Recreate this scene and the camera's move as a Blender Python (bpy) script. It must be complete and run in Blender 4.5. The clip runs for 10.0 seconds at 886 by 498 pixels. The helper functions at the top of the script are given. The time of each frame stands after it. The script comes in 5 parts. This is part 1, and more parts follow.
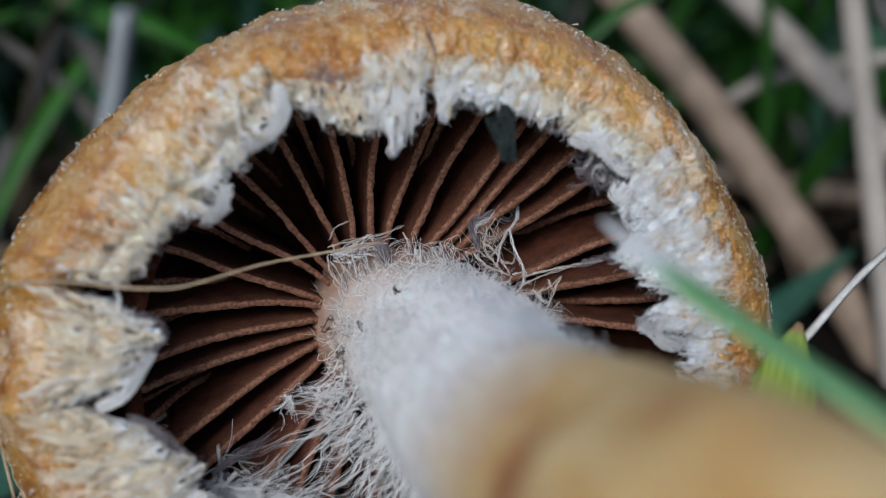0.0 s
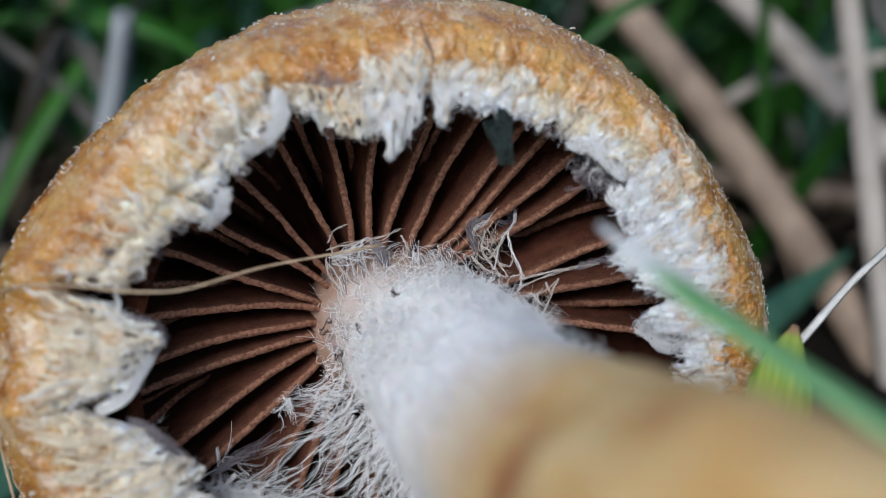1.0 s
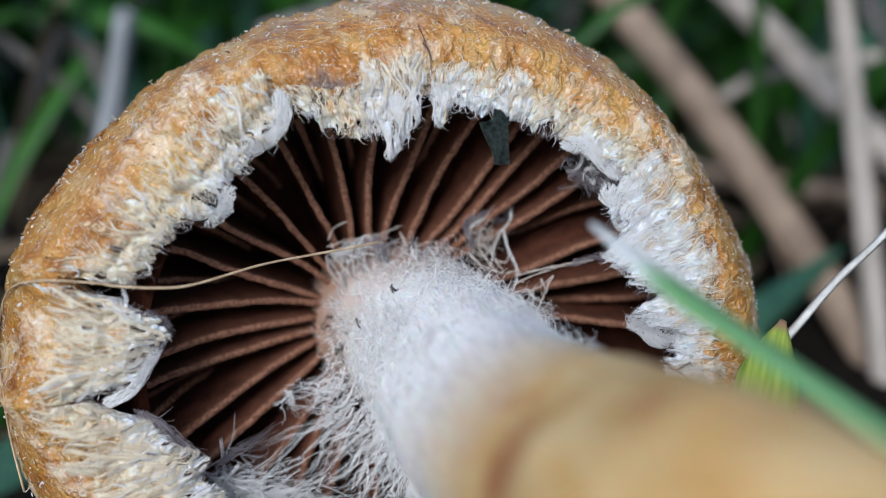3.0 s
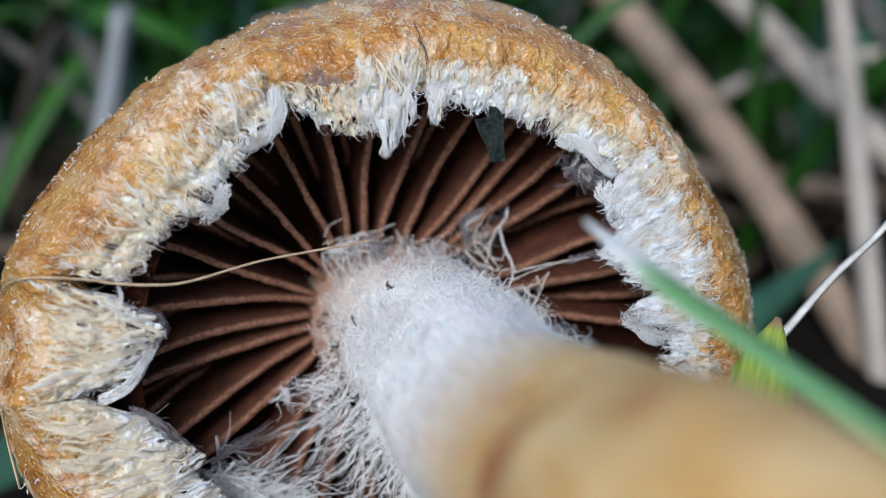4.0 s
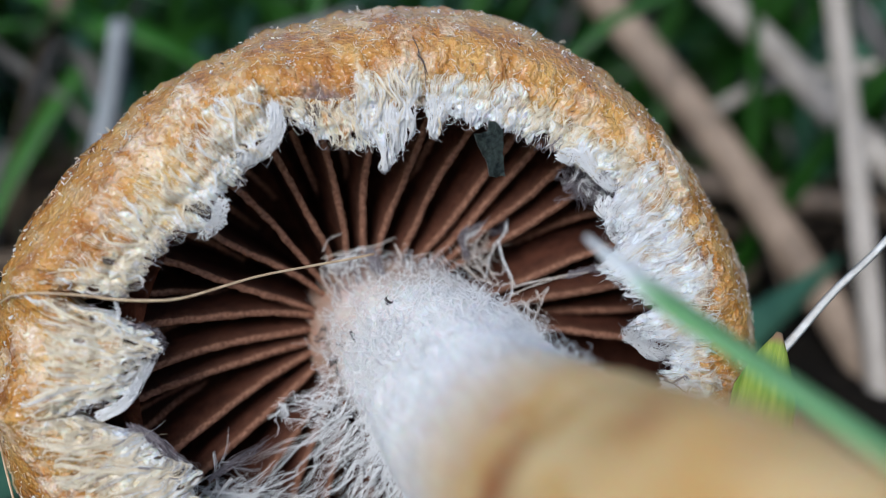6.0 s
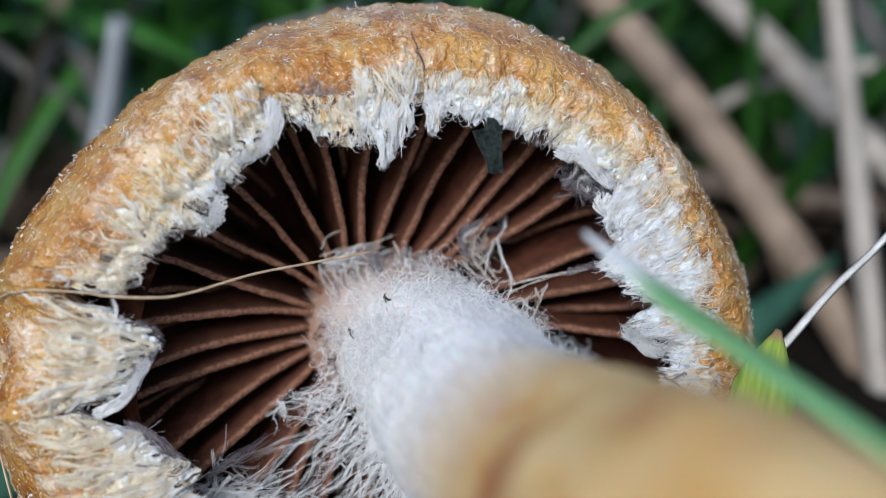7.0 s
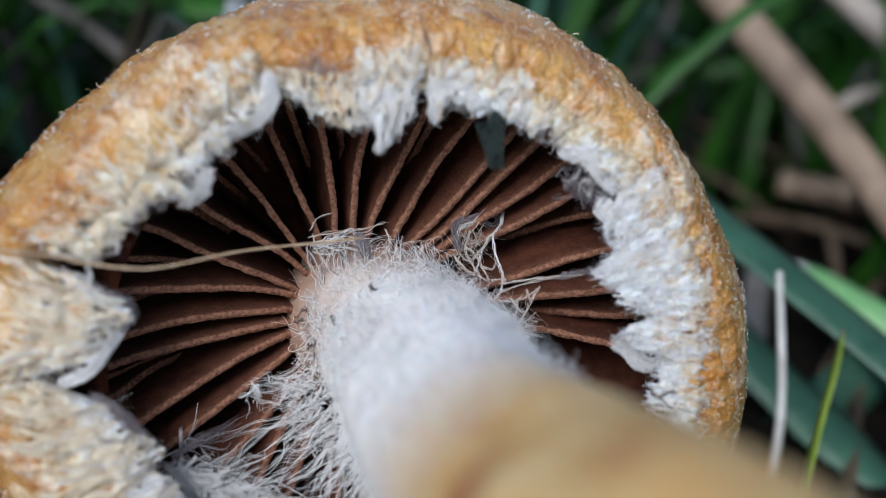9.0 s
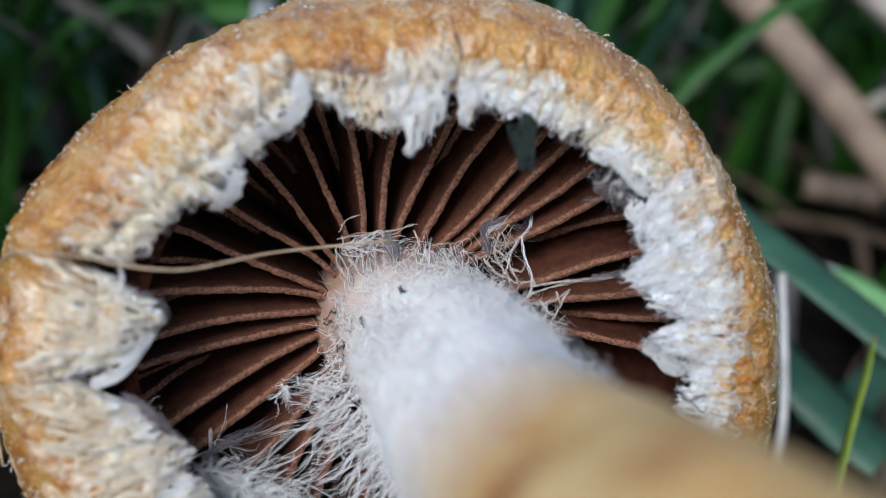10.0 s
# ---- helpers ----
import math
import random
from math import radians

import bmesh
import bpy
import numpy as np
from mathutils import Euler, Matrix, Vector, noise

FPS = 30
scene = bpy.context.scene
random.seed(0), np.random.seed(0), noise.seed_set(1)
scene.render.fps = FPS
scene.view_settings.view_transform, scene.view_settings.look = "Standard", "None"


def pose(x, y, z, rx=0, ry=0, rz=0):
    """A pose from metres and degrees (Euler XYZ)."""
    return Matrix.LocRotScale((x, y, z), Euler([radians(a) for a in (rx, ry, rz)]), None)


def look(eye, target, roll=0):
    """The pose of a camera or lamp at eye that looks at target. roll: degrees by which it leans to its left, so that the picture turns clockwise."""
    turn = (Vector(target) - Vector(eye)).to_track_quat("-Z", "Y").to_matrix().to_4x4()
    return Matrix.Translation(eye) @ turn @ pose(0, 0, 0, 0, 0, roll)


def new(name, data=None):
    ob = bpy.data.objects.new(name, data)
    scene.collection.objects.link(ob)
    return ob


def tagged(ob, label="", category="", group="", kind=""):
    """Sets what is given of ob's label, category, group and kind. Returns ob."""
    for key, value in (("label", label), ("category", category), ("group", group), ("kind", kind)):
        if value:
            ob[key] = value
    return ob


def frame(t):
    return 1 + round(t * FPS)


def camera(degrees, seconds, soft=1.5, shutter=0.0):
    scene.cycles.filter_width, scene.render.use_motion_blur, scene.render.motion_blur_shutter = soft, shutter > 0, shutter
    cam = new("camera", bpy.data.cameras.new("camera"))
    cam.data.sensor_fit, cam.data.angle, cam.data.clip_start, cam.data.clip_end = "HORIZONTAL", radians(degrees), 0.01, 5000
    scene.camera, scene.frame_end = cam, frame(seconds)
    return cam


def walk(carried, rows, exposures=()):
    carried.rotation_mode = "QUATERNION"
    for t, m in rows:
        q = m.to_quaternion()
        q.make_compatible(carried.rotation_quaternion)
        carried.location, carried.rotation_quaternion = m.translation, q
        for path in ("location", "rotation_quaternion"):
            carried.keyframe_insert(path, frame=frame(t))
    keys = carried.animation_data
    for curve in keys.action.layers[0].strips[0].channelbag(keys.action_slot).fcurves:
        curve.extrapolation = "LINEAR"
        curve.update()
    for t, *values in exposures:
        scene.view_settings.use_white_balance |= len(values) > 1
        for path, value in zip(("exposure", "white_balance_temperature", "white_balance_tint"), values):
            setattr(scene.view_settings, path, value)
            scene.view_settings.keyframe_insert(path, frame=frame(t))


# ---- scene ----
# ---- camera ----
cam = camera(50, 10.0, soft=0.8)
cam.data.dof.use_dof = True
cam.data.dof.aperture_fstop = 17.5
PATH = [
    (0, -0.00006, 0.00021, 0.06469, 68.471, 0.098, 0.150),
    (0.5, 0.00000, 0.00000, 0.06500, 68.000, -0.000, 0.000),
    (1, -0.00005, -0.00004, 0.06497, 68.500, 0.112, 0.021),
    (1.5, -0.00006, -0.00005, 0.06503, 68.781, 0.123, -0.019),
    (2, -0.00010, -0.00020, 0.06512, 68.500, 0.098, -0.027),
    (3.5, -0.00005, -0.00201, 0.06593, 68.148, -0.012, -0.163),
    (4, 0.00015, -0.00164, 0.06574, 68.041, -0.028, -0.168),
    (4.5, -0.00010, -0.00146, 0.06575, 67.917, -0.028, -0.038),
    (5, -0.00011, -0.00151, 0.06584, 68.172, 0.002, -0.031),
    (5.5, -0.00002, -0.00136, 0.06585, 68.757, -0.043, -0.246),
    (7, 0.00014, -0.00119, 0.06562, 68.713, -0.032, -0.319),
    (7.3, -0.00049, -0.00030, 0.06548, 68.127, 0.549, -0.729),
    (7.5, -0.00139, 0.00091, 0.06506, 67.475, 0.616, 0.707),
    (7.6, -0.00287, 0.00173, 0.06460, 67.649, 1.141, 0.050),
    (7.8, -0.00507, 0.00301, 0.06408, 69.209, -0.401, 0.466),
    (7.9, -0.00550, 0.00336, 0.06396, 69.210, -0.991, -0.023),
    (8, -0.00616, 0.00377, 0.06385, 69.327, -1.868, -0.413),
    (8.1, -0.00737, 0.00459, 0.06357, 69.247, -1.777, -0.669),
    (8.3, -0.01190, 0.00637, 0.06272, 68.841, -1.817, -1.085),
    (8.5, -0.01431, 0.00728, 0.06235, 68.706, -1.429, 0.225),
    (9, -0.01485, 0.00740, 0.06269, 68.584, -1.164, 1.238),
    (9.5, -0.01518, 0.00748, 0.06270, 68.574, -0.939, 2.029),
    (10, -0.01547, 0.00756, 0.06268, 68.633, -0.863, 2.446),
]
MUSHROOM_PATH = [
    (0, -0.00107, 0.05460, 0.03463, 71.075, 3.022, 7.507),
    (7.4, -0.00107, 0.05460, 0.03463, 71.075, 3.022, 7.507),
    (7.5, -0.00193, 0.05493, 0.03454, 71.146, 3.182, 7.503),
    (7.6, -0.00364, 0.05561, 0.03436, 71.288, 3.504, 7.494),
    (7.7, -0.00535, 0.05628, 0.03418, 71.430, 3.825, 7.487),
    (7.8, -0.00673, 0.05682, 0.03404, 71.544, 4.082, 7.481),
    (7.9, -0.00758, 0.05716, 0.03395, 71.615, 4.242, 7.478),
    (8, -0.00878, 0.05763, 0.03382, 71.714, 4.467, 7.474),
    (8.1, -0.01033, 0.05823, 0.03366, 71.842, 4.756, 7.469),
    (8.2, -0.01307, 0.05931, 0.03338, 72.070, 5.271, 7.462),
    (8.3, -0.01547, 0.06025, 0.03313, 72.269, 5.720, 7.458),
    (8.4, -0.01735, 0.06099, 0.03293, 72.425, 6.074, 7.456),
    (8.5, -0.01821, 0.06133, 0.03284, 72.496, 6.235, 7.455),
    (10, -0.01821, 0.06133, 0.03284, 72.496, 6.235, 7.455),
]

walk(cam, [(t, pose(*p)) for t, *p in PATH], exposures=[(0, -0.24, 6150, 10), (0.5, -0.06, 6150, 10), (2, 0.04, 6100, 11), (3.5, 0.15, 6050, 10), (7.0, 0.17, 6050, 10), (7.6, 0.10, 6050, 10), (8.5, 0.07, 6100, 11), (10, 0.15, 6100, 11)])
MUSHROOM_ROWS = [(t, pose(*p)) for t, *p in MUSHROOM_PATH]
REST = MUSHROOM_ROWS[0][1]          # the mushroom's first pose

# the plane of sharpness wanders from the gills to the rim and back, as the lens is refocused
SHARP = [(0, 0.0690), (1.4, 0.0690), (2.2, 0.0680), (3.2, 0.0636), (7.2, 0.0636), (7.45, 0.0715), (7.9, 0.0735), (8.2, 0.0715), (8.6, 0.0692), (10, 0.0690)]
focus_mark = new("focus_mark")
focus_mark.empty_display_size = 0.002
cam.data.dof.focus_object = focus_mark


# ---- light: an overcast sky with a weak, very soft sun ----
world = bpy.data.worlds.new("overcast_sky")
scene.world = world
world.use_nodes = True
wn = world.node_tree
sky = wn.nodes.new("ShaderNodeTexSky")
sky.sky_type = "NISHITA"
sky.sun_disc = False
sky.sun_elevation = radians(36)
sky.sun_rotation = radians(200)
wn.links.new(sky.outputs["Color"], wn.nodes["Background"].inputs["Color"])
wn.nodes["Background"].inputs["Strength"].default_value = 0.12
sun = new("sun", bpy.data.lights.new("sun", "SUN"))
sun.data.energy = 2.8
sun.data.angle = radians(25)
sun.data.color = (1.0, 0.985, 0.965)
sun.matrix_world = look((-0.14, -0.42, 0.42), (0, 0.05, 0.03))


# ---- materials ----
def shader(name):
    m = bpy.data.materials.new(name)
    m.use_nodes = True
    return m, m.node_tree, m.node_tree.nodes["Principled BSDF"]


def ramp(nt, socket, stops):
    r = nt.nodes.new("ShaderNodeValToRGB")
    els = r.color_ramp.elements
    while len(els) < len(stops):
        els.new(0.5)
    for e, (p, c) in zip(els, stops):
        e.position, e.color = p, (*c, 1)
    nt.links.new(socket, r.inputs[0])
    return r.outputs[0]


def noise_tex(nt, scale, detail=4.0, rough=0.55, vector=None):
    n = nt.nodes.new("ShaderNodeTexNoise")
    n.inputs["Scale"].default_value = scale
    n.inputs["Detail"].default_value = detail
    n.inputs["Roughness"].default_value = rough
    if vector is None:
        vector = nt.nodes.new("ShaderNodeTexCoord").outputs["Object"]
    nt.links.new(vector, n.inputs["Vector"])
    return n.outputs["Fac"]


def mixed(nt, fac, a, b, mode="MIX"):
    m = nt.nodes.new("ShaderNodeMix")
    m.data_type, m.blend_type = "RGBA", mode
    for socket, v in ((m.inputs[0], fac), (m.inputs[6], a), (m.inputs[7], b)):
        if isinstance(v, (int, float)):
            socket.default_value = v
        elif isinstance(v, tuple):
            socket.default_value = (*v, 1)
        else:
            nt.links.new(v, socket)
    return m.outputs[2]


def math_node(nt, op, a, b=None):
    m = nt.nodes.new("ShaderNodeMath")
    m.operation = op
    for i, v in enumerate((a, b)):
        if v is None:
            continue
        if isinstance(v, (int, float)):
            m.inputs[i].default_value = v
        else:
            nt.links.new(v, m.inputs[i])
    return m.outputs[0]


def bumped(nt, bsdf, height, distance, strength=1.0):
    b = nt.nodes.new("ShaderNodeBump")
    b.inputs["Distance"].default_value = distance
    b.inputs["Strength"].default_value = strength
    nt.links.new(height, b.inputs["Height"])
    nt.links.new(b.outputs["Normal"], bsdf.inputs["Normal"])


def attribute(nt, name):
    a = nt.nodes.new("ShaderNodeAttribute")
    a.attribute_name = name
    return a.outputs["Fac"]


def simple(name, dark, light, scale, rough=0.7, bump=0.0001, stretch=None, sss=0.0, translucent=0.0):
    """Two tones over a coarse and a fine noise, with fine relief. stretch: scale of the noise along x, y, z."""
    m, nt, b = shader(name)
    co = nt.nodes.new("ShaderNodeTexCoord").outputs["Object"]
    if stretch:
        mp = nt.nodes.new("ShaderNodeMapping")
        mp.inputs["Scale"].default_value = stretch
        nt.links.new(co, mp.inputs["Vector"])
        co = mp.outputs[0]
    coarse = noise_tex(nt, scale, 3, 0.5, co)
    fine = noise_tex(nt, scale * 9, 3, 0.6, co)
    f = math_node(nt, "ADD", math_node(nt, "MULTIPLY", coarse, 0.65), math_node(nt, "MULTIPLY", fine, 0.35))
    nt.links.new(ramp(nt, f, [(0.36, dark), (0.64, light)]), b.inputs["Base Color"])
    b.inputs["Roughness"].default_value = rough
    if sss:
        b.inputs["Subsurface Weight"].default_value = sss
        b.inputs["Subsurface Scale"].default_value = 0.001
        b.inputs["Subsurface Radius"].default_value = (1.0, 0.5, 0.3)
    if translucent:
        t = nt.nodes.new("ShaderNodeBsdfTranslucent")
        nt.links.new(ramp(nt, f, [(0.36, dark), (0.64, light)]), t.inputs["Color"])
        x = nt.nodes.new("ShaderNodeMixShader")
        x.inputs[0].default_value = translucent
        nt.links.new(b.outputs[0], x.inputs[1])
        nt.links.new(t.outputs[0], x.inputs[2])
        nt.links.new(x.outputs[0], nt.nodes["Material Output"].inputs["Surface"])
    bumped(nt, b, fine, bump)
    return m


def cap_material():
    """Ochre skin, granular and wet; 'veil' lays fibre felt over it, 'white' takes that from cream to white, 'stain' adds violet spore stains."""
    m, nt, b = shader("ochre_cap_skin")
    co = nt.nodes.new("ShaderNodeTexCoord").outputs["Object"]
    sp = nt.nodes.new("ShaderNodeSeparateXYZ")
    nt.links.new(co, sp.inputs[0])
    ang = math_node(nt, "ARCTAN2", sp.outputs[1], sp.outputs[0])
    rad = math_node(nt, "SQRT", math_node(nt, "ADD", math_node(nt, "MULTIPLY", sp.outputs[0], sp.outputs[0]), math_node(nt, "MULTIPLY", sp.outputs[1], sp.outputs[1])))
    # fibres wander: the angle is pushed about by a soft noise
    ang = math_node(nt, "ADD", ang, math_node(nt, "MULTIPLY", math_node(nt, "SUBTRACT", noise_tex(nt, 520, 2, 0.5, co), 0.5), 0.10))
    cb = nt.nodes.new("ShaderNodeCombineXYZ")
    nt.links.new(math_node(nt, "MULTIPLY", ang, 0.021), cb.inputs[0])
    nt.links.new(math_node(nt, "MULTIPLY", rad, 0.20), cb.inputs[1])
    nt.links.new(math_node(nt, "MULTIPLY", sp.outputs[2], 0.20), cb.inputs[2])
    streak = noise_tex(nt, 4200, 3, 0.6, cb.outputs[0])
    broad = noise_tex(nt, 1100, 3, 0.6, cb.outputs[0])
    blotch = noise_tex(nt, 260, 4, 0.6, co)
    grain = noise_tex(nt, 3400, 3, 0.6, co)
    skin = ramp(nt, blotch, [(0.30, (0.24, 0.075, 0.012)), (0.46, (0.46, 0.20, 0.034)), (0.66, (0.58, 0.34, 0.10))])
    skin = mixed(nt, ramp(nt, broad, [(0.50, (0, 0, 0)), (0.72, (0.6, 0.6, 0.6))]), skin, (0.62, 0.46, 0.25))
    skin = mixed(nt, ramp(nt, grain, [(0.60, (0, 0, 0)), (0.70, (0.9, 0.9, 0.9))]), skin, (0.78, 0.68, 0.52))
    skin = mixed(nt, ramp(nt, grain, [(0.26, (0.6, 0.6, 0.6)), (0.40, (0, 0, 0))]), skin, (0.16, 0.06, 0.02))
    cream = ramp(nt, streak, [(0.28, (0.50, 0.31, 0.12)), (0.44, (0.76, 0.62, 0.42)), (0.62, (0.90, 0.84, 0.72))])
    white = ramp(nt, streak, [(0.28, (0.56, 0.49, 0.42)), (0.42, (0.82, 0.80, 0.77)), (0.60, (0.94, 0.94, 0.94))])
    felt = mixed(nt, attribute(nt, "white"), cream, white)
    wander = math_node(nt, "ADD", math_node(nt, "MULTIPLY", math_node(nt, "SUBTRACT", streak, 0.5), 0.55), math_node(nt, "MULTIPLY", math_node(nt, "SUBTRACT", broad, 0.5), 0.75))
    veil = math_node(nt, "ADD", attribute(nt, "veil"), wander)
    col = mixed(nt, ramp(nt, veil, [(0.28, (0, 0, 0)), (0.92, (1, 1, 1))]), skin, felt)
    stain = math_node(nt, "ADD", attribute(nt, "stain"), math_node(nt, "MULTIPLY", wander, 0.8))
    col = mixed(nt, ramp(nt, stain, [(0.45, (0, 0, 0)), (0.85, (0.8, 0.8, 0.8))]), col, (0.15, 0.12, 0.135))
    nt.links.new(col, b.inputs["Base Color"])
    nt.links.new(ramp(nt, veil, [(0.35, (0.27, 0.27, 0.27)), (0.6, (0.85, 0.85, 0.85))]), b.inputs["Roughness"])
    b.inputs["Subsurface Weight"].default_value = 0.35
    b.inputs["Subsurface Scale"].default_value = 0.0009
    b.inputs["Subsurface Radius"].default_value = (1.0, 0.5, 0.25)
    nt.links.new(ramp(nt, veil, [(0.35, (0.32, 0.32, 0.32)), (0.7, (0, 0, 0))]), b.inputs["Coat Weight"])
    b.inputs["Coat Roughness"].default_value = 0.18
    vo = nt.nodes.new("ShaderNodeTexVoronoi")
    vo.feature = "SMOOTH_F1"
    vo.inputs["Scale"].default_value = 2900
    nt.links.new(co, vo.inputs["Vector"])
    lumps = math_node(nt, "MULTIPLY", vo.outputs["Distance"], -0.7)
    bumped(nt, b, math_node(nt, "ADD", lumps, math_node(nt, "ADD", math_node(nt, "MULTIPLY", streak, 0.8), math_node(nt, "MULTIPLY", grain, 0.6))), 0.0004, 0.9)
    return m


def gill_material():
    m, nt, b = shader("brown_gill")
    n = noise_tex(nt, 700, 4, 0.6)
    g = noise_tex(nt, 3600, 3, 0.5)
    # side tone is darkened for the shade between plates; edge keeps a lit tone
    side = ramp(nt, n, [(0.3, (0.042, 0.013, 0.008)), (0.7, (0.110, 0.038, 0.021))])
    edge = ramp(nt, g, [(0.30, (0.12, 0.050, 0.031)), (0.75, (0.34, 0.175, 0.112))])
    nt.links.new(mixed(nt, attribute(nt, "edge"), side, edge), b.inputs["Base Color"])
    b.inputs["Roughness"].default_value = 0.8
    b.inputs["Specular IOR Level"].default_value = 0.15
    bumped(nt, b, g, 0.00012)
    return m


def stem_material():
    """White felt at the apex, tan below, with a few rusty bruises."""
    m, nt, b = shader("stem_flesh")
    co = nt.nodes.new("ShaderNodeTexCoord").outputs["Object"]
    sp = nt.nodes.new("ShaderNodeSeparateXYZ")
    nt.links.new(co, sp.inputs[0])
    blotch = noise_tex(nt, 190, 4, 0.6, co)
    mp = nt.nodes.new("ShaderNodeMapping")
    mp.inputs["Scale"].default_value = (1, 1, 0.12)
    nt.links.new(co, mp.inputs["Vector"])
    fibre = noise_tex(nt, 2200, 4, 0.6, mp.outputs[0])
    tan = ramp(nt, blotch, [(0.33, (0.46, 0.21, 0.06)), (0.45, (0.57, 0.33, 0.10)), (0.62, (0.71, 0.50, 0.23))])
    tan = mixed(nt, ramp(nt, fibre, [(0.45, (0, 0, 0)), (0.7, (0.6, 0.6, 0.6))]), tan, (0.66, 0.52, 0.30))
    white = ramp(nt, fibre, [(0.3, (0.72, 0.72, 0.71)), (0.6, (0.86, 0.86, 0.85))])
    # height above the rim's plane, in units of a centimetre
    h = math_node(nt, "ADD", math_node(nt, "MULTIPLY", sp.outputs[2], 100.0), math_node(nt, "MULTIPLY", math_node(nt, "SUBTRACT", blotch, 0.5), 0.9))
    flesh = mixed(nt, ramp(nt, math_node(nt, "ADD", math_node(nt, "MULTIPLY", h, 0.5), 0.9), [(0.40, (1, 1, 1)), (0.74, (0, 0, 0))]), white, (0.42, 0.27, 0.20))
    nt.links.new(mixed(nt, ramp(nt, math_node(nt, "MULTIPLY", h, 0.35), [(0.36, (0, 0, 0)), (0.86, (1, 1, 1))]), flesh, tan), b.inputs["Base Color"])
    blot = math_node(nt, "ADD", attribute(nt, "bruise"), math_node(nt, "MULTIPLY", math_node(nt, "SUBTRACT", noise_tex(nt, 600, 3, 0.6, co), 0.5), 0.5))
    col = mixed(nt, ramp(nt, blot, [(0.2, (0, 0, 0)), (0.9, (0.85, 0.85, 0.85))]), b.inputs["Base Color"].links[0].from_socket, (0.30, 0.085, 0.03))
    nt.links.new(col, b.inputs["Base Color"])
    b.inputs["Roughness"].default_value = 0.7
    b.inputs["Subsurface Weight"].default_value = 0.2
    b.inputs["Subsurface Scale"].default_value = 0.001
    bumped(nt, b, fibre, 0.0003)
    return m


def fibre_material(name, low, high, trans=0.25):
    """Fine threads: the tone changes from thread to thread."""
    m, nt, b = shader(name)
    geo = nt.nodes.new("ShaderNodeNewGeometry")
    col = ramp(nt, geo.outputs["Random Per Island"], [(0.0, low), (1.0, high)])
    nt.links.new(col, b.inputs["Base Color"])
    b.inputs["Roughness"].default_value = 0.55
    t = nt.nodes.new("ShaderNodeBsdfTranslucent")
    nt.links.new(col, t.inputs["Color"])
    x = nt.nodes.new("ShaderNodeMixShader")
    x.inputs[0].default_value = trans
    nt.links.new(b.outputs[0], x.inputs[1])
    nt.links.new(t.outputs[0], x.inputs[2])
    nt.links.new(x.outputs[0], nt.nodes["Material Output"].inputs["Surface"])
    return m


CAP, GILL, STEM = cap_material(), gill_material(), stem_material()
WHITE_FIBRE = fibre_material("white_veil_fibre", (0.84, 0.835, 0.83), (0.955, 0.96, 0.96), 0.2)
CREAM_FIBRE = fibre_material("cream_veil_fibre", (0.82, 0.69, 0.47), (0.96, 0.90, 0.77), 0.2)
FLOSS_FIBRE = fibre_material("tan_floss_fibre", (0.50, 0.40, 0.32), (0.86, 0.82, 0.77))
GREY_FIBRE = fibre_material("violet_grey_fibre", (0.10, 0.08, 0.10), (0.42, 0.38, 0.40))
OCHRE_FIBRE = fibre_material("ochre_fibre", (0.30, 0.13, 0.03), (0.62, 0.40, 0.16))
DARK_FIBRE = fibre_material("dark_fibre", (0.015, 0.010, 0.010), (0.07, 0.05, 0.05), 0.0)
HAIR = simple("dry_plant_hair", (0.35, 0.24, 0.14), (0.62, 0.48, 0.32), 900, 0.5)
def dull(m):
    m.node_tree.nodes["Principled BSDF"].inputs["Specular IOR Level"].default_value = 0.1
    return m


SOIL = dull(simple("dark_damp_soil", (0.006, 0.005, 0.004), (0.022, 0.017, 0.012), 260, 0.95, 0.002))
STRAW = simple("dry_straw", (0.16, 0.115, 0.08), (0.36, 0.265, 0.19), 220, 0.6, 0.0002, (1, 1, 0.08))
# darker copy of the straw: the shade low in the grass is in its colour
SHADED_STRAW = simple("shaded_straw_litter", (0.045, 0.030, 0.018), (0.14, 0.098, 0.062), 220, 0.7, 0.0002, (1, 1, 0.08))
STRAW_PALE = simple("bleached_straw", (0.26, 0.228, 0.19), (0.46, 0.41, 0.36), 220, 0.6, 0.0002, (1, 1, 0.08))
GRASS = simple("green_grass", (0.010, 0.055, 0.005), (0.036, 0.145, 0.014), 160, 0.45, 0.0002, (1, 1, 0.1), 0, 0.3)
GRASS_FRESH = simple("fresh_grass", (0.016, 0.095, 0.006), (0.052, 0.21, 0.019), 160, 0.4, 0.0002, (1, 1, 0.1), 0, 0.35)
STEM_GREY = simple("bleached_grass_stem", (0.19, 0.21, 0.22), (0.33, 0.35, 0.37), 160, 0.6, 0.0002, (1, 1, 0.1))
GRASS_TEAL = simple("blue_green_grass", (0.025, 0.085, 0.055), (0.06, 0.16, 0.10), 160, 0.4, 0.0002, (1, 1, 0.1), 0, 0.25)
GRASS_DRY = simple("withered_grass", (0.10, 0.095, 0.09), (0.25, 0.24, 0.225), 160, 0.6, 0.0002, (1, 1, 0.1), 0, 0.3)


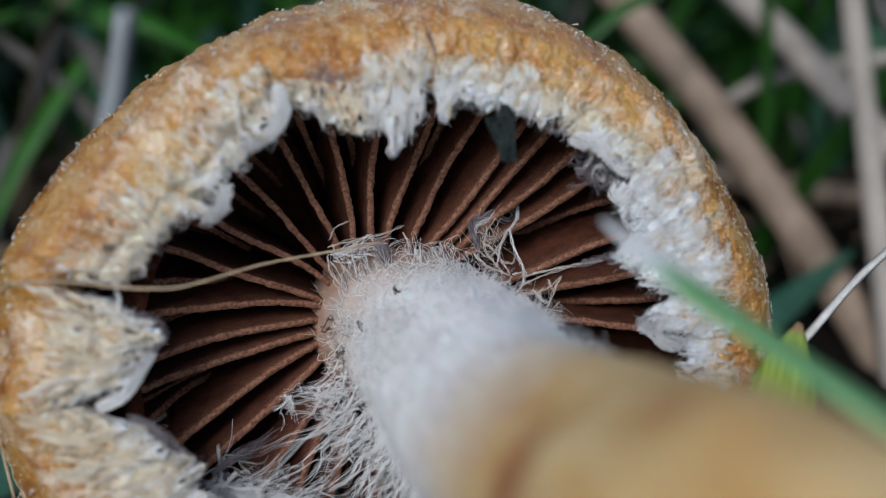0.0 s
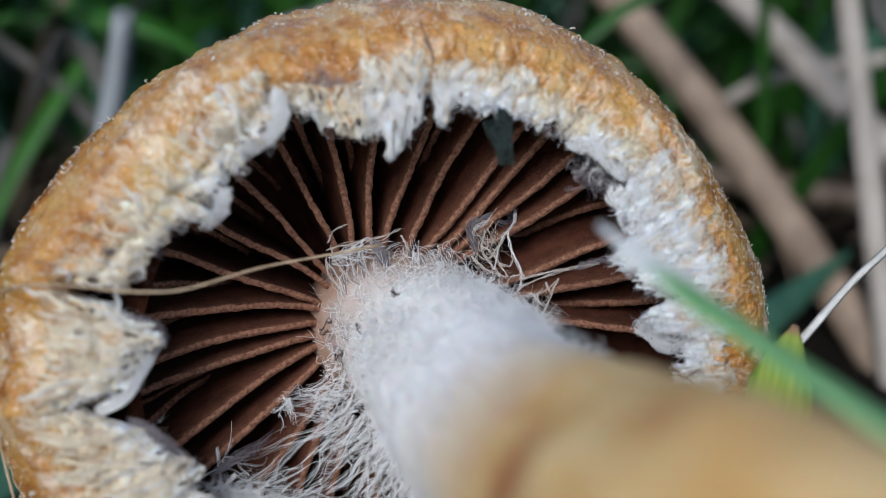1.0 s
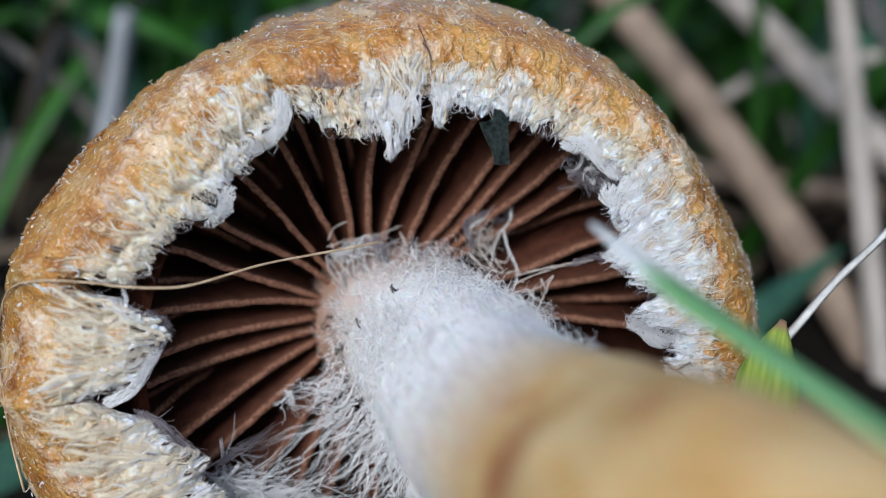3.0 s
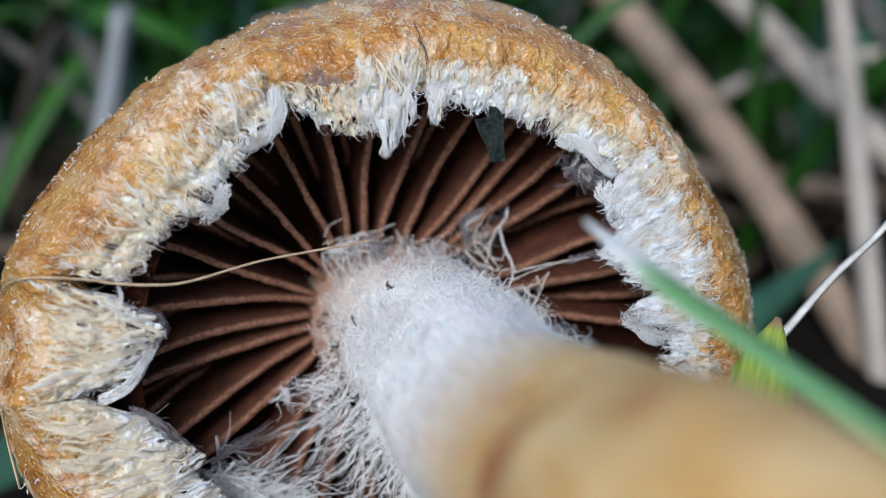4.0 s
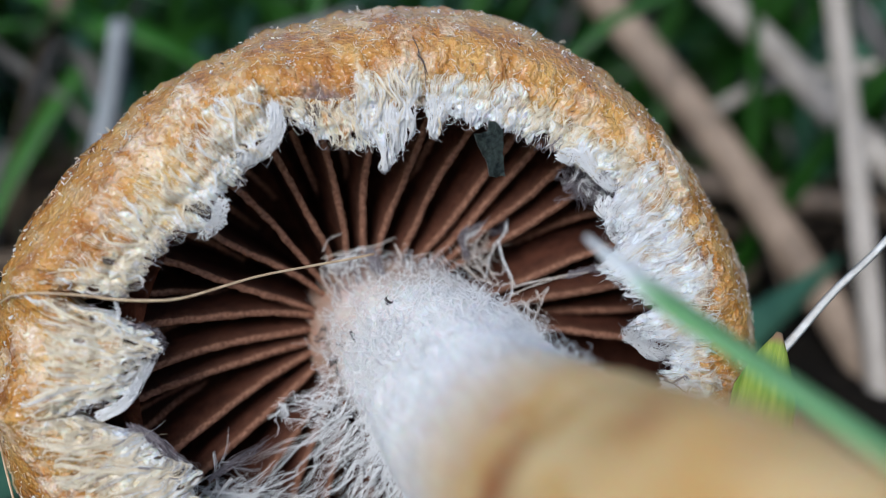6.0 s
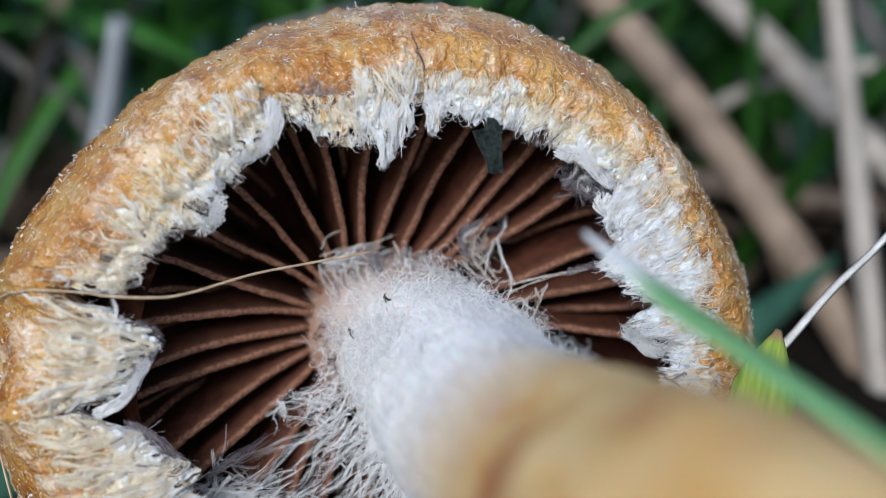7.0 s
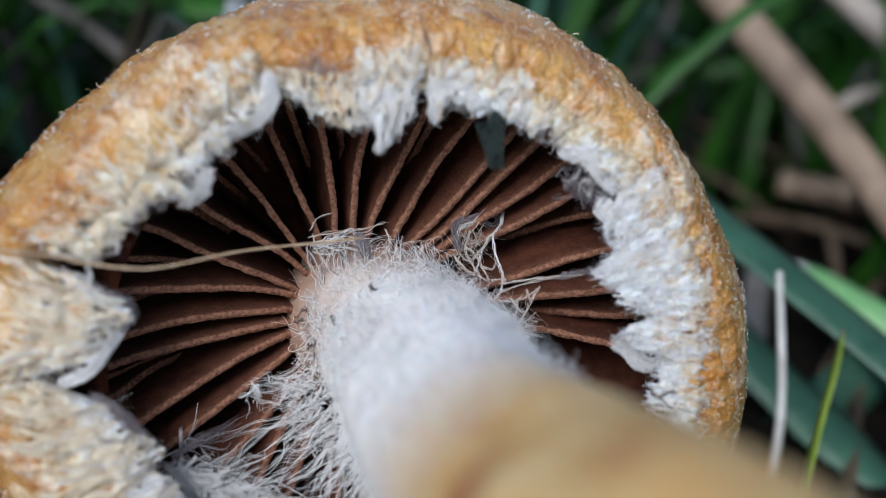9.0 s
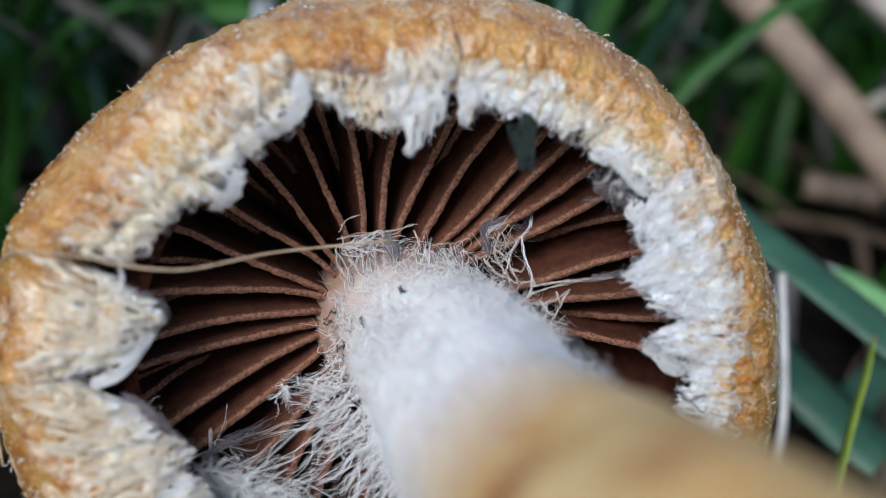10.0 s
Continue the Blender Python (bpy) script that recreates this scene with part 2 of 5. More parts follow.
# ---- mesh helpers ----
def mesh_object(name, verts, faces, material, parent=None, label="", attrs=None, smooth=True):
    me = bpy.data.meshes.new(name)
    me.from_pydata([tuple(v) for v in verts], [], faces)
    if smooth:
        me.shade_smooth()
    for key, values in (attrs or {}).items():
        a = me.attributes.new(key, "FLOAT", "POINT")
        a.data.foreach_set("value", np.asarray(values, dtype=np.float32))
    me.materials.append(material)
    ob = new(name, me)
    if parent is not None:
        ob.parent = parent
    if label:
        ob["label"] = label
    return ob


def grid_faces(rows, cols, wrap=True):
    out = []
    for i in range(rows - 1):
        for j in range(cols if wrap else cols - 1):
            k = (j + 1) % cols
            out.append((i * cols + j, i * cols + k, (i + 1) * cols + k, (i + 1) * cols + j))
    return out


SPLINES = {}


def spline(points, n):
    """n points of a smooth curve through the given ones."""
    p = np.array(points, float)
    k = len(p)
    if (k, n) not in SPLINES:
        w = np.zeros((n, k + 2))
        for row, u in enumerate(np.linspace(0, k - 1 - 1e-9, n)):
            i, f = int(u), u - int(u)
            w[row, i:i + 4] = 0.5 * np.array((-f + 2 * f * f - f ** 3, 2 - 5 * f * f + 3 * f ** 3, f + 4 * f * f - 3 * f ** 3, f ** 3 - f * f))
        SPLINES[k, n] = w
    return SPLINES[k, n] @ np.vstack([2 * p[0] - p[1], p, 2 * p[-1] - p[-2]])


def frames_along(pts, up=(0.13, 0.31, 0.94)):
    """Two cross directions at every point of a line."""
    tang = np.empty_like(pts)
    tang[1:-1] = pts[2:] - pts[:-2]
    tang[0], tang[-1] = pts[1] - pts[0], pts[-1] - pts[-2]
    tang /= np.sqrt((tang * tang).sum(1))[:, None] + 1e-12
    ux, uy, uz = up
    x, y, z = tang.T
    a = np.stack([y * uz - z * uy, z * ux - x * uz, x * uy - y * ux], 1)
    a /= np.sqrt((a * a).sum(1))[:, None] + 1e-12
    ax, ay, az = a.T
    return tang, a, np.stack([y * az - z * ay, z * ax - x * az, x * ay - y * ax], 1)


def tube(pts, radii, sides=12, jitter=0.0, seed=0):
    """A tube with closed ends: verts, faces."""
    rng = np.random.default_rng(seed)
    _, a, b = frames_along(pts)
    an = np.linspace(0, 2 * np.pi, sides, endpoint=False)
    wob = 1 + jitter * np.sin(an * 3 + rng.uniform(0, 6)) + jitter * np.sin(an * 5 + rng.uniform(0, 6))
    v = pts[:, None] + (np.cos(an)[None, :, None] * a[:, None] + np.sin(an)[None, :, None] * b[:, None]) * (np.asarray(radii)[:, None] * wob[None])[..., None]
    n = len(pts)
    f = grid_faces(n, sides)
    f.append(tuple(range(sides))[::-1])
    f.append(tuple(range((n - 1) * sides, n * sides)))
    return v.reshape(-1, 3), f


FINE = 0.66                         # overall fineness of the threads


class Threads:
    """Collects fine three-sided threads into one mesh."""

    def __init__(self):
        self.v, self.f, self.n = [], [], 0

    def add(self, pts, r0, r1=None):
        pts = np.asarray(pts, float)
        n = len(pts)
        r = np.linspace(r0, r0 * 0.4 if r1 is None else r1, n) * FINE
        _, a, b = frames_along(pts)
        ring = [a, -0.5 * a + 0.866 * b, -0.5 * a - 0.866 * b]
        self.v.append(np.stack([pts + q * r[:, None] for q in ring], 1).reshape(-1, 3))
        o = 3 * np.arange(n - 1)[:, None, None] + np.array(((0, 1, 4, 3), (1, 2, 5, 4), (2, 0, 3, 5)))[None]
        self.f.append((o + self.n).reshape(-1, 4))
        self.n += 3 * n

    def link(self, name, material, parent, label=""):
        ob = mesh_object(name, np.vstack(self.v), np.vstack(self.f).tolist(), material, parent, label)
        ob["kind"] = "stuff"
        return ob


def blade(pts, width, turn=0.0, fold=0.25, n=18, point=True, thick=0.00018, taper=2.6):
    """A grass blade: a keeled strip with thickness, tapering to its tip. turn: degrees about its length."""
    c = spline(pts, n)
    _, a, b = frames_along(c)
    w = np.full(n, width / 2)
    if point:
        w *= np.clip((1 - np.linspace(0, 1, n)) * taper, 0.04, 1) ** 0.7
    cs, sn = math.cos(radians(turn)), math.sin(radians(turn))
    s, up = cs * a + sn * b, -sn * a + cs * b
    prof = [(-1, fold), (-0.5, fold * 0.35), (0, 0), (0.5, fold * 0.35), (1, fold)]
    rows = []
    for side in (0, 1):
        for x, h in (prof if side == 0 else prof[::-1]):
            rows.append(c + s * (x * w)[:, None] + up * (h * w - side * thick)[:, None])
    v = np.stack(rows, 1)
    f = grid_faces(n, 10)
    f.append(tuple(range(10))[::-1])
    f.append(tuple(range((n - 1) * 10, n * 10)))
    return v.reshape(-1, 3), f


def thing(name, label, category, group="", m=None):
    ob = new(name)
    ob.empty_display_size = 0.005
    if m is not None:
        ob.matrix_basis = m
    return tagged(ob, label, category, group)


# ---- the ground ----
def build_ground():
    n = 90
    s = np.sign(np.linspace(-1, 1, n)) * np.abs(np.linspace(-1, 1, n)) ** 4 * 300
    verts = []
    for y in s:
        for x in s:
            near = math.exp(-(x * x + y * y) / 0.5)
            verts.append((x, y, near * (0.006 * noise.noise((x * 30, y * 30, 1.0)) + 0.004 * noise.noise((x * 90, y * 90, 4.0))) - 0.004))
    g = mesh_object("ground", verts, grid_faces(n, n, False), SOIL)
    tagged(g, "dark damp soil under grass and dead straw", "ground", kind="structure")


build_ground()

# ---- the mushroom ----
CAP_R = 0.0275
HUB = (-0.003, 0.002)               # where the gills meet, off the cap's axis


RINGS = {}


def lerp_ring(table, deg):
    """A value round a ring from (degrees, value) pairs."""
    if id(table) not in RINGS:
        ks, vs = [k for k, _ in table], [v for _, v in table]
        RINGS[id(table)] = np.interp(np.arange(1440) / 4, [ks[-1] - 360] + ks + [ks[0] + 360], [vs[-1]] + vs + [vs[0]]).tolist()
    x = deg % 360 * 4
    i = int(x)
    f, ring = x - i, RINGS[id(table)]
    return ring[i % 1440] * (1 - f) + ring[(i + 1) % 1440] * f


# the radius of the opening and how far the cap reaches, round the rim
OPENING = [(0, 0.0186), (17, 0.0182), (30, 0.0176), (45, 0.0196), (60, 0.0188), (80, 0.0186), (90, 0.0184), (105, 0.0178), (112, 0.0186), (119, 0.0201), (128, 0.0192), (140, 0.0188),
           (150, 0.0196), (161, 0.0208), (165.4, 0.0236), (169, 0.0206), (178, 0.0198), (184.3, 0.0230), (188, 0.0206), (200, 0.0182), (215, 0.0182), (240, 0.0180), (270, 0.0178), (310, 0.0180), (340, 0.0184)]
REACH = [(0, 0.980), (15, 0.978), (32, 0.955), (42, 0.950), (54, 0.960), (66, 0.968), (75, 0.975), (90, 0.965), (106, 0.957), (121, 0.962), (131, 0.980), (142, 1.002), (153, 1.032), (160, 1.058), (168, 1.072), (185, 1.074), (198, 1.062), (240, 1.02), (300, 1.0)]
STAINED = [(0, 0.2), (40, 0.5), (62, 0.5), (80, 0.1), (100, 0.35), (110, 1.2), (120, 0.2), (142, 0.6), (150, 1.0), (157, 0.9), (163, 0.2), (180, 0.1), (200, 0.3), (230, 0.2)]
# how far out the white veil covers the margin, as a share of the way round the cap's edge
VEIL_OUT = [(0, 0.37), (20, 0.42), (33, 0.45), (43, 0.40), (55, 0.30), (62, 0.29), (72, 0.36), (80, 0.31), (88, 0.33), (96, 0.42), (104, 0.34), (112, 0.24), (117, 0.28), (121, 0.42), (130, 0.41), (142, 0.40), (152, 0.36), (160, 0.28), (166, 0.30), (172, 0.46), (195, 0.47), (215, 0.45), (300, 0.38)]


def cap_profile(deg):
    """Points (r, z) from the rim's lip over the rolled margin to the top, and whether each lies outside."""
    r0, k = float(lerp_ring(OPENING, deg)), float(lerp_ring(REACH, deg)) * CAP_R
    d = k - r0
    return [(r0 + 0.0012, -0.0050), (r0 + 0.0006, -0.0024), (r0, -0.0006), (r0 + 0.0004, 0.0002), (r0 + 0.12 * d, 0.0008), (r0 + 0.3 * d, 0.0010), (r0 + 0.5 * d, 0.0002), (r0 + 0.7 * d, -0.0018),
            (r0 + 0.87 * d, -0.0048), (k, -0.0090), (0.985 * k, -0.0130), (0.90 * k, -0.0172), (0.72 * k, -0.0212), (0.45 * k, -0.0242), (0.2 * k, -0.0256), (0.03 * k, -0.026)]


def build_mushroom():
    root = thing("mushroom", "ochre mushroom with torn white fibrous veil, tilted in grass", "mushroom", m=REST)
    rng = np.random.default_rng(7)
    cols, rows = 900, 110
    verts, veil, stain = [], [], []
    lines = [spline([(r, z, 0) for r, z in cap_profile(d)], rows) for d in np.linspace(0, 360, cols, endpoint=False)]
    for i in range(rows):
        for j in range(cols):
            th = 2 * math.pi * j / cols
            r, z, _ = lines[j][i]
            s = i / rows
            c, q = math.cos(th), math.sin(th)
            w = 0.00030 * noise.noise((c * r * 330, q * r * 330, z * 330)) + 0.00034 * noise.noise((c * r * 760, q * r * 760, z * 760)) + 0.00020 * noise.noise((c * r * 2300, q * r * 2300, z * 2300)) + 0.00015 * noise.noise((c * 40, q * 40, z * 160))
            w *= min(1, 7 * i / rows)
            verts.append((c * (r + w), q * (r + w), z + 0.8 * w * (1 if i < 0.4 * rows else -1)))
            deg = math.degrees(th)
            patch = noise.noise((c * r * 160, q * r * 160, 7 + z * 160)) * 0.6 + noise.noise((c * r * 480, q * r * 480, z * 480)) * 0.4
            out = float(lerp_ring(VEIL_OUT, deg))
            veil.append(max(0.0, min(1.0, 0.29 + (out - s) * 1.6 + patch * 0.9)))
            low = float(lerp_ring(STAINED, deg))
            stain.append(max(0.0, min(1.0, low - abs(s - 0.24) * 5.0 + patch * 0.7)))
    mesh_object("cap", verts, grid_faces(rows, cols), CAP, root, "ochre cap with an inrolled margin", {"veil": veil, "stain": stain, "white": [0.12] * len(veil)})
    # flesh ceiling between the gills, in the darkened tone of their sides
    n, lv, lf = 96, [], []
    prof = [(0.0190, -0.0046), (0.0222, -0.0080), (0.0230, -0.0110), (0.020, -0.0152), (0.014, -0.0182), (0.006, -0.0196), (0.0005, -0.020)]
    for r, z in prof:
        lv += [(r * math.cos(2 * math.pi * j / n), r * math.sin(2 * math.pi * j / n), z) for j in range(n)]
    mesh_object("cap_flesh", lv, grid_faces(len(prof), n), GILL, root, "inner flesh, darkened for the shade between gills", {"edge": [0.0] * len(lv)})
    build_gills(root, rng)
    build_stem(root)
    return root


# how far a gill's inner end is turned from its outer one, round the cap, in degrees
BEND = [(0, 0), (60, 1), (75, 4), (90, 1), (105, -1), (118, -5), (131, -4), (160, -3), (175, -9), (187, -8), (195, -4), (210, -3), (220, 1), (330, 0)]


def gill_mesh(name, deg, inner, rng, root, shallow=0.0):
    """One gill: a thin wavy plate that hangs from the cap's flesh, with a granular, slightly thickened lower edge."""
    th, bend = radians(deg), radians(float(lerp_ring(BEND, deg)))
    hx, hy = HUB
    b = hx * math.cos(th) + hy * math.sin(th)
    far = -b + math.sqrt(b * b - (hx * hx + hy * hy) + 0.0232 ** 2)
    steps = (0.0, 0.35, 0.65, 0.84, 0.94, 0.982, 1.0)
    n, m = 64, len(steps)
    v, e = [], []
    ph, amp = rng.uniform(0, 6.28), rng.uniform(0.00005, 0.00022)
    for side in (-1, 1):
        for k in range(m):
            g = steps[k]
            for i in range(n):
                u = i / (n - 1)
                r = inner + (far - inner) * u
                w = th + bend * max(0.0, 1 - (r - 0.0075) / 0.009)
                c, q = math.cos(w), math.sin(w)
                low = -0.0092 + 0.0052 * u ** 1.6 - 0.0022 * (1 - u) ** 3
                if inner > 0.006:
                    low -= 0.0045 * (1 - u) ** 2
                low += 0.00010 * noise.noise((r * 1500, deg, 0.5)) + 0.00007 * noise.noise((r * 4200, deg, 2.5))
                top = -0.0195 + 0.0120 * u ** 3
                low -= shallow
                z = top + (low - top) * g
                wav = amp * math.sin(u * 9 + ph) * g + 0.0003 * math.sin(u * 3 + ph * 2) * g + 0.00005 * noise.noise((r * 900, deg, 7.0)) * g
                half = 0.00010 + 0.00013 * g ** 5
                half *= 1 + 0.5 * g * noise.noise((r * 3600, deg * 3, g * 3 + side))
                x = wav + side * half
                dz = z - low
                v.append((hx + c * r - q * x + 0.26 * dz, hy + q * r + c * x - 0.24 * dz, z))
                # from the shaded side tone to the paler edge
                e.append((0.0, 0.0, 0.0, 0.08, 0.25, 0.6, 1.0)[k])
    f = []
    for s in range(2):
        o = s * n * m
        for k in range(m - 1):
            for i in range(n - 1):
                a = o + k * n + i
                f.append((a, a + 1, a + n + 1, a + n) if s else (a, a + n, a + n + 1, a + 1))
    o = n * m
    k = (m - 1) * n
    f += [(k + i, o + k + i, o + k + i + 1, k + i + 1) for i in range(n - 1)]
    f += [(kk * n, o + kk * n, o + (kk + 1) * n, (kk + 1) * n) for kk in range(m - 1)]
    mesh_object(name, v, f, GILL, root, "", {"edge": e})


# the bearings of the gills that reach the stem, and of the short ones between them
LONG_GILLS = (0.5, 12.6, 20.5, 34, 42.5, 49, 55, 63.5, 74.5, 89.6, 104.5, 118.5, 131.5, 145, 159.5, 175.5, 187, 195, 209, 219)
SHORT_GILLS = (5.5, 28.5, 70, 80.5, 98, 111.5, 125.5, 138, 152, 167.5, 202)
# unseen low plates, added to keep light out of the gaps
GAP_SHADE_GILLS = (9, 16.5, 24.5, 181, 191, 199, 205.5, 214, 224)


def build_gills(root, rng):
    for deg in LONG_GILLS:
        gill_mesh("gill", deg, 0.0035, rng, root)
    for deg in SHORT_GILLS:
        gill_mesh("short_gill", deg, rng.uniform(0.0095, 0.0125), rng, root)
    # the added low plates that deepen the shade between gills
    for deg in GAP_SHADE_GILLS:
        gill_mesh("short_gill", deg, rng.uniform(0.0055, 0.0075), rng, root, 0.0045)
    for i in range(9):
        gill_mesh("gill", 231 + 13.5 * i + rng.uniform(-2, 2), 0.0035, rng, root)
        gill_mesh("short_gill", 237.5 + 13.5 * i + rng.uniform(-2, 2), rng.uniform(0.009, 0.0155), rng, root)


STEM_LINE = [(-0.00282, 0.00182, -0.01870), (-0.00195, 0.00195, -0.01355), (0.00175, 0.00010, -0.00385), (0.00345, -0.00202, 0.00968), (0.00482, -0.00153, 0.02503), (0.00583, -0.00117, 0.03709), (0.0105, -0.0062, 0.047), (0.013, -0.0140, 0.060), (0.016, -0.032, 0.074)]


def stem_radius(u):
    """The stem is slimmer where it enters the cap, u from the cap to the base."""
    return 0.0060 + 0.0003 * np.exp(-((u - 0.32) / 0.1) ** 2) - 0.0005 * np.exp(-(u / 0.15) ** 2)


def build_stem(root):
    line = spline(STEM_LINE, 90)
    u = np.linspace(0, 1, 90)
    rad = stem_radius(u)
    v, f = tube(line, rad, 64, 0.015, 3)
    v = np.array([p + Vector(noise.noise_vector(Vector(p) * 420)) * 0.00018 for p in map(Vector, v)])
    spots = (((-0.0007, 0.0004, 0.0280), 0.0024, 0.9), ((0.00075, 0.00269, 0.02434), 0.0022, 0.35), ((-0.00243, 0.00057, 0.00948), 0.0006, 0.8), ((-0.00201, -0.00305, 0.00189), 0.0007, 0.7))
    bruise = [max(k * math.exp(-((p - np.array(c)) ** 2).sum() / w ** 2) for c, w, k in spots) for p in v]
    mesh_object("stem", v, f, STEM, root, "tan stem, white and woolly at its top", {"bruise": bruise})


MUSHROOM = build_mushroom()


# ---- the torn veil: flaps, felt and threads ----
def cap_point(deg, s, lift=0.0):
    """A point on the cap's outside: s runs from the lip (0.2) over the margin (0.6 is the widest)."""
    pr = cap_profile(deg)
    x = s * (len(pr) - 1)
    i = min(int(x), len(pr) - 2)
    f = x - i
    (r0, z0), (r1, z1) = pr[i], pr[i + 1]
    n = math.hypot(r1 - r0, z1 - z0) + 1e-9
    nr, nz = -(z1 - z0) / n, (r1 - r0) / n
    r, zz = r0 + (r1 - r0) * f + nr * lift, z0 + (z1 - z0) * f + nz * lift
    a = radians(deg)
    return np.array((r * math.cos(a), r * math.sin(a), zz))


def veil_flap(a0, a1, tips, cream, grey, drop=0.0012, s_root=0.36, seed=0, holes=0.34, count=30, label="", puff=0.0004, ropes=1.0, curl=0.6):
    """A torn lobe of the veil that grows out of the margin. tips: (share of the width, radius of the torn edge) pairs.
    cream: how far the cream tone reaches towards the edge; grey: the stain on the edge; count: strands for each degree."""
    rng = np.random.default_rng(100 + seed)
    n, m = max(30, int((a1 - a0) * 6)), 56
    xs, rs = [t[0] for t in tips], [t[1] for t in tips]
    top, keep, veil, white, gr = [], [], [], [], []
    for i in range(n):
        u = i / (n - 1)
        ragged = 0.00045 * noise.noise((u * (a1 - a0) * 0.5 + seed, 3.1, 0)) + 0.00035 * noise.noise((u * (a1 - a0) * 1.6 + seed, 1.7, 0)) + 0.00025 * noise.noise((u * (a1 - a0) * 3.7 + seed, 5.7, 0))
        tip = float(np.interp(u, xs, rs)) + ragged
        for k in range(m):
            b = k / (m - 1)
            deg = a0 + (a1 - a0) * u
            s = s_root + (0.25 - s_root) * min(1.0, b / 0.5)
            sink = 0.0008 * (1 - b) ** 5 * (1.1 + noise.noise((deg * 0.4, b * 4, seed + 2.0)))
            out = cap_point(deg, s, 0.00018 + puff * min(1.0, 2.5 * b) * min(1.0, 8 * min(u, 1 - u) + 0.25) - sink)
            rr, zz = math.hypot(out[0], out[1]), out[2]
            if b > 0.5:
                w = (b - 0.5) / 0.5
                rr += (tip - rr) * w
                zz += 0.0002 * w - drop * w ** 3
            arc, mm = deg * 0.31, rr * 1000
            warp = 0.5 * noise.noise((arc * 0.7, mm * 0.7, seed + 4.0)) + 0.25 * noise.noise((arc * 1.9, mm * 1.6, seed + 6.0))
            strand = noise.noise((arc * 2.4 + 2.2 * warp, mm * 0.45, seed)) + 0.7 * noise.noise((arc * 5.5 + 4 * warp, mm * 0.9, seed + 1.0))
            lump = noise.noise((arc * 0.9, mm * 0.9, seed + 3.0)) + 0.5 * noise.noise((arc * 2.2, mm * 2.2, seed + 8.0))
            bump = (0.00012 * strand + 0.00030 * lump) * min(1.0, 3 * b)
            an = radians(deg + 2.0 * warp * b)
            top.append((rr * math.cos(an), rr * math.sin(an), zz + bump))
            pit = 0.7 * noise.noise((arc * 1.1 + warp, mm * 0.75, seed + 9.5)) + 0.45 * noise.noise((arc * 2.8 + 2 * warp, mm * 1.6, seed + 5.5))
            frayed = 0.34 * max(0.0, b - 0.62) / 0.38 * (0.8 + 1.6 * noise.noise((arc * 3.0, mm * 0.6, seed + 7.0)))
            keep.append(pit < holes + 0.14 - frayed)
            patch = 0.6 * noise.noise((arc * 0.55, mm * 0.55, 7.0)) + 0.5 * noise.noise((arc * 1.7, mm * 1.5, 2.0))
            veil.append(max(0.0, min(1.0, 0.38 + 1.0 * b + 1.1 * patch - 0.35 * cream * (1 - b))))
            white.append(max(0.0, min(1.0, 0.15 + 1.5 * (b - 0.75 * cream) + 1.1 * patch + 0.25 * strand)))
            gr.append(max(0.0, min(1.0, grey * (2.6 * b - 1.75) + 0.55 * grey * b * noise.noise((arc * 1.0, mm * 0.8, 8.0 + seed)))))
    faces = []
    for i in range(n - 1):
        for k in range(m - 1):
            q = (i * m + k, i * m + k + 1, (i + 1) * m + k + 1, (i + 1) * m + k)
            if all(keep[w] for w in q):
                faces.append(q)
    o = len(top)
    low = [(x, y, zz - 0.00014) for x, y, zz in top]
    edges = {}
    for q in faces:
        for e in zip(q, q[1:] + q[:1]):
            edges[e] = 1
    rim = [(a, a + o, b + o, b) for a, b in edges if (b, a) not in edges]
    faces = faces + [tuple(w + o for w in q[::-1]) for q in faces] + rim
    flap = mesh_object("veil_flap", top + low, faces, CAP, MUSHROOM, label or "torn fibrous flap of the veil", {"veil": veil + veil, "white": white + white, "stain": gr + gr})
    grid = np.array(top).reshape(n, m, 3)
    tint = np.array(white).reshape(n, m)
    dirt = np.array(gr).reshape(n, m)
    sets = {"white": Threads(), "cream": Threads(), "ochre": Threads(), "grey": Threads()}

    def on(uu, bb):
        xi, yi = min(max(uu, 0.0), 1.0) * (n - 1), min(max(bb, 0.0), 1.0) * (m - 1)
        ia, ja = min(int(xi), n - 2), min(int(yi), m - 2)
        fa, fb = xi - ia, yi - ja
        return (grid[ia, ja] * (1 - fa) + grid[ia + 1, ja] * fa) * (1 - fb) + (grid[ia, ja + 1] * (1 - fa) + grid[ia + 1, ja + 1] * fa) * fb

    def tone(uu, bb):
        ia, ja = int(min(max(uu, 0.0), 1.0) * (n - 1)), int(min(max(bb, 0.0), 1.0) * (m - 1))
        x = rng.random()
        if x < dirt[ia, ja] * 0.9:
            return sets["grey"]
        if bb < 0.25 and x > 0.75:
            return sets["ochre"]
        return sets["white"] if rng.random() < tint[ia, ja] + 0.1 else sets["cream"]

    wide = a1 - a0
    for _ in range(int(ropes * wide)):
        # ropes: tight bundles, matted together, that stand proud of the felt
        u, b = rng.uniform(0.03, 0.97), rng.uniform(0.05, 0.6)
        pick = tone(u, b + 0.2)
        length, k, pts = rng.uniform(0.25, 0.6), 9, []
        for j in range(k):
            arc = (a0 + wide * u) * 0.31
            u += (4.2 * noise.noise((arc * 1.1, b * 6, seed + 20.0)) + 2.6 * noise.noise((arc * 2.8, b * 13, seed + 21.0))) * length / wide
            b += length / (k - 1)
            pts.append(on(u, min(b, 1.0)) + (0, 0, 0.00016 * math.sin(math.pi * j / (k - 1))))
        line = spline(np.array(pts), 16)
        girth = rng.uniform(0.00005, 0.00014)
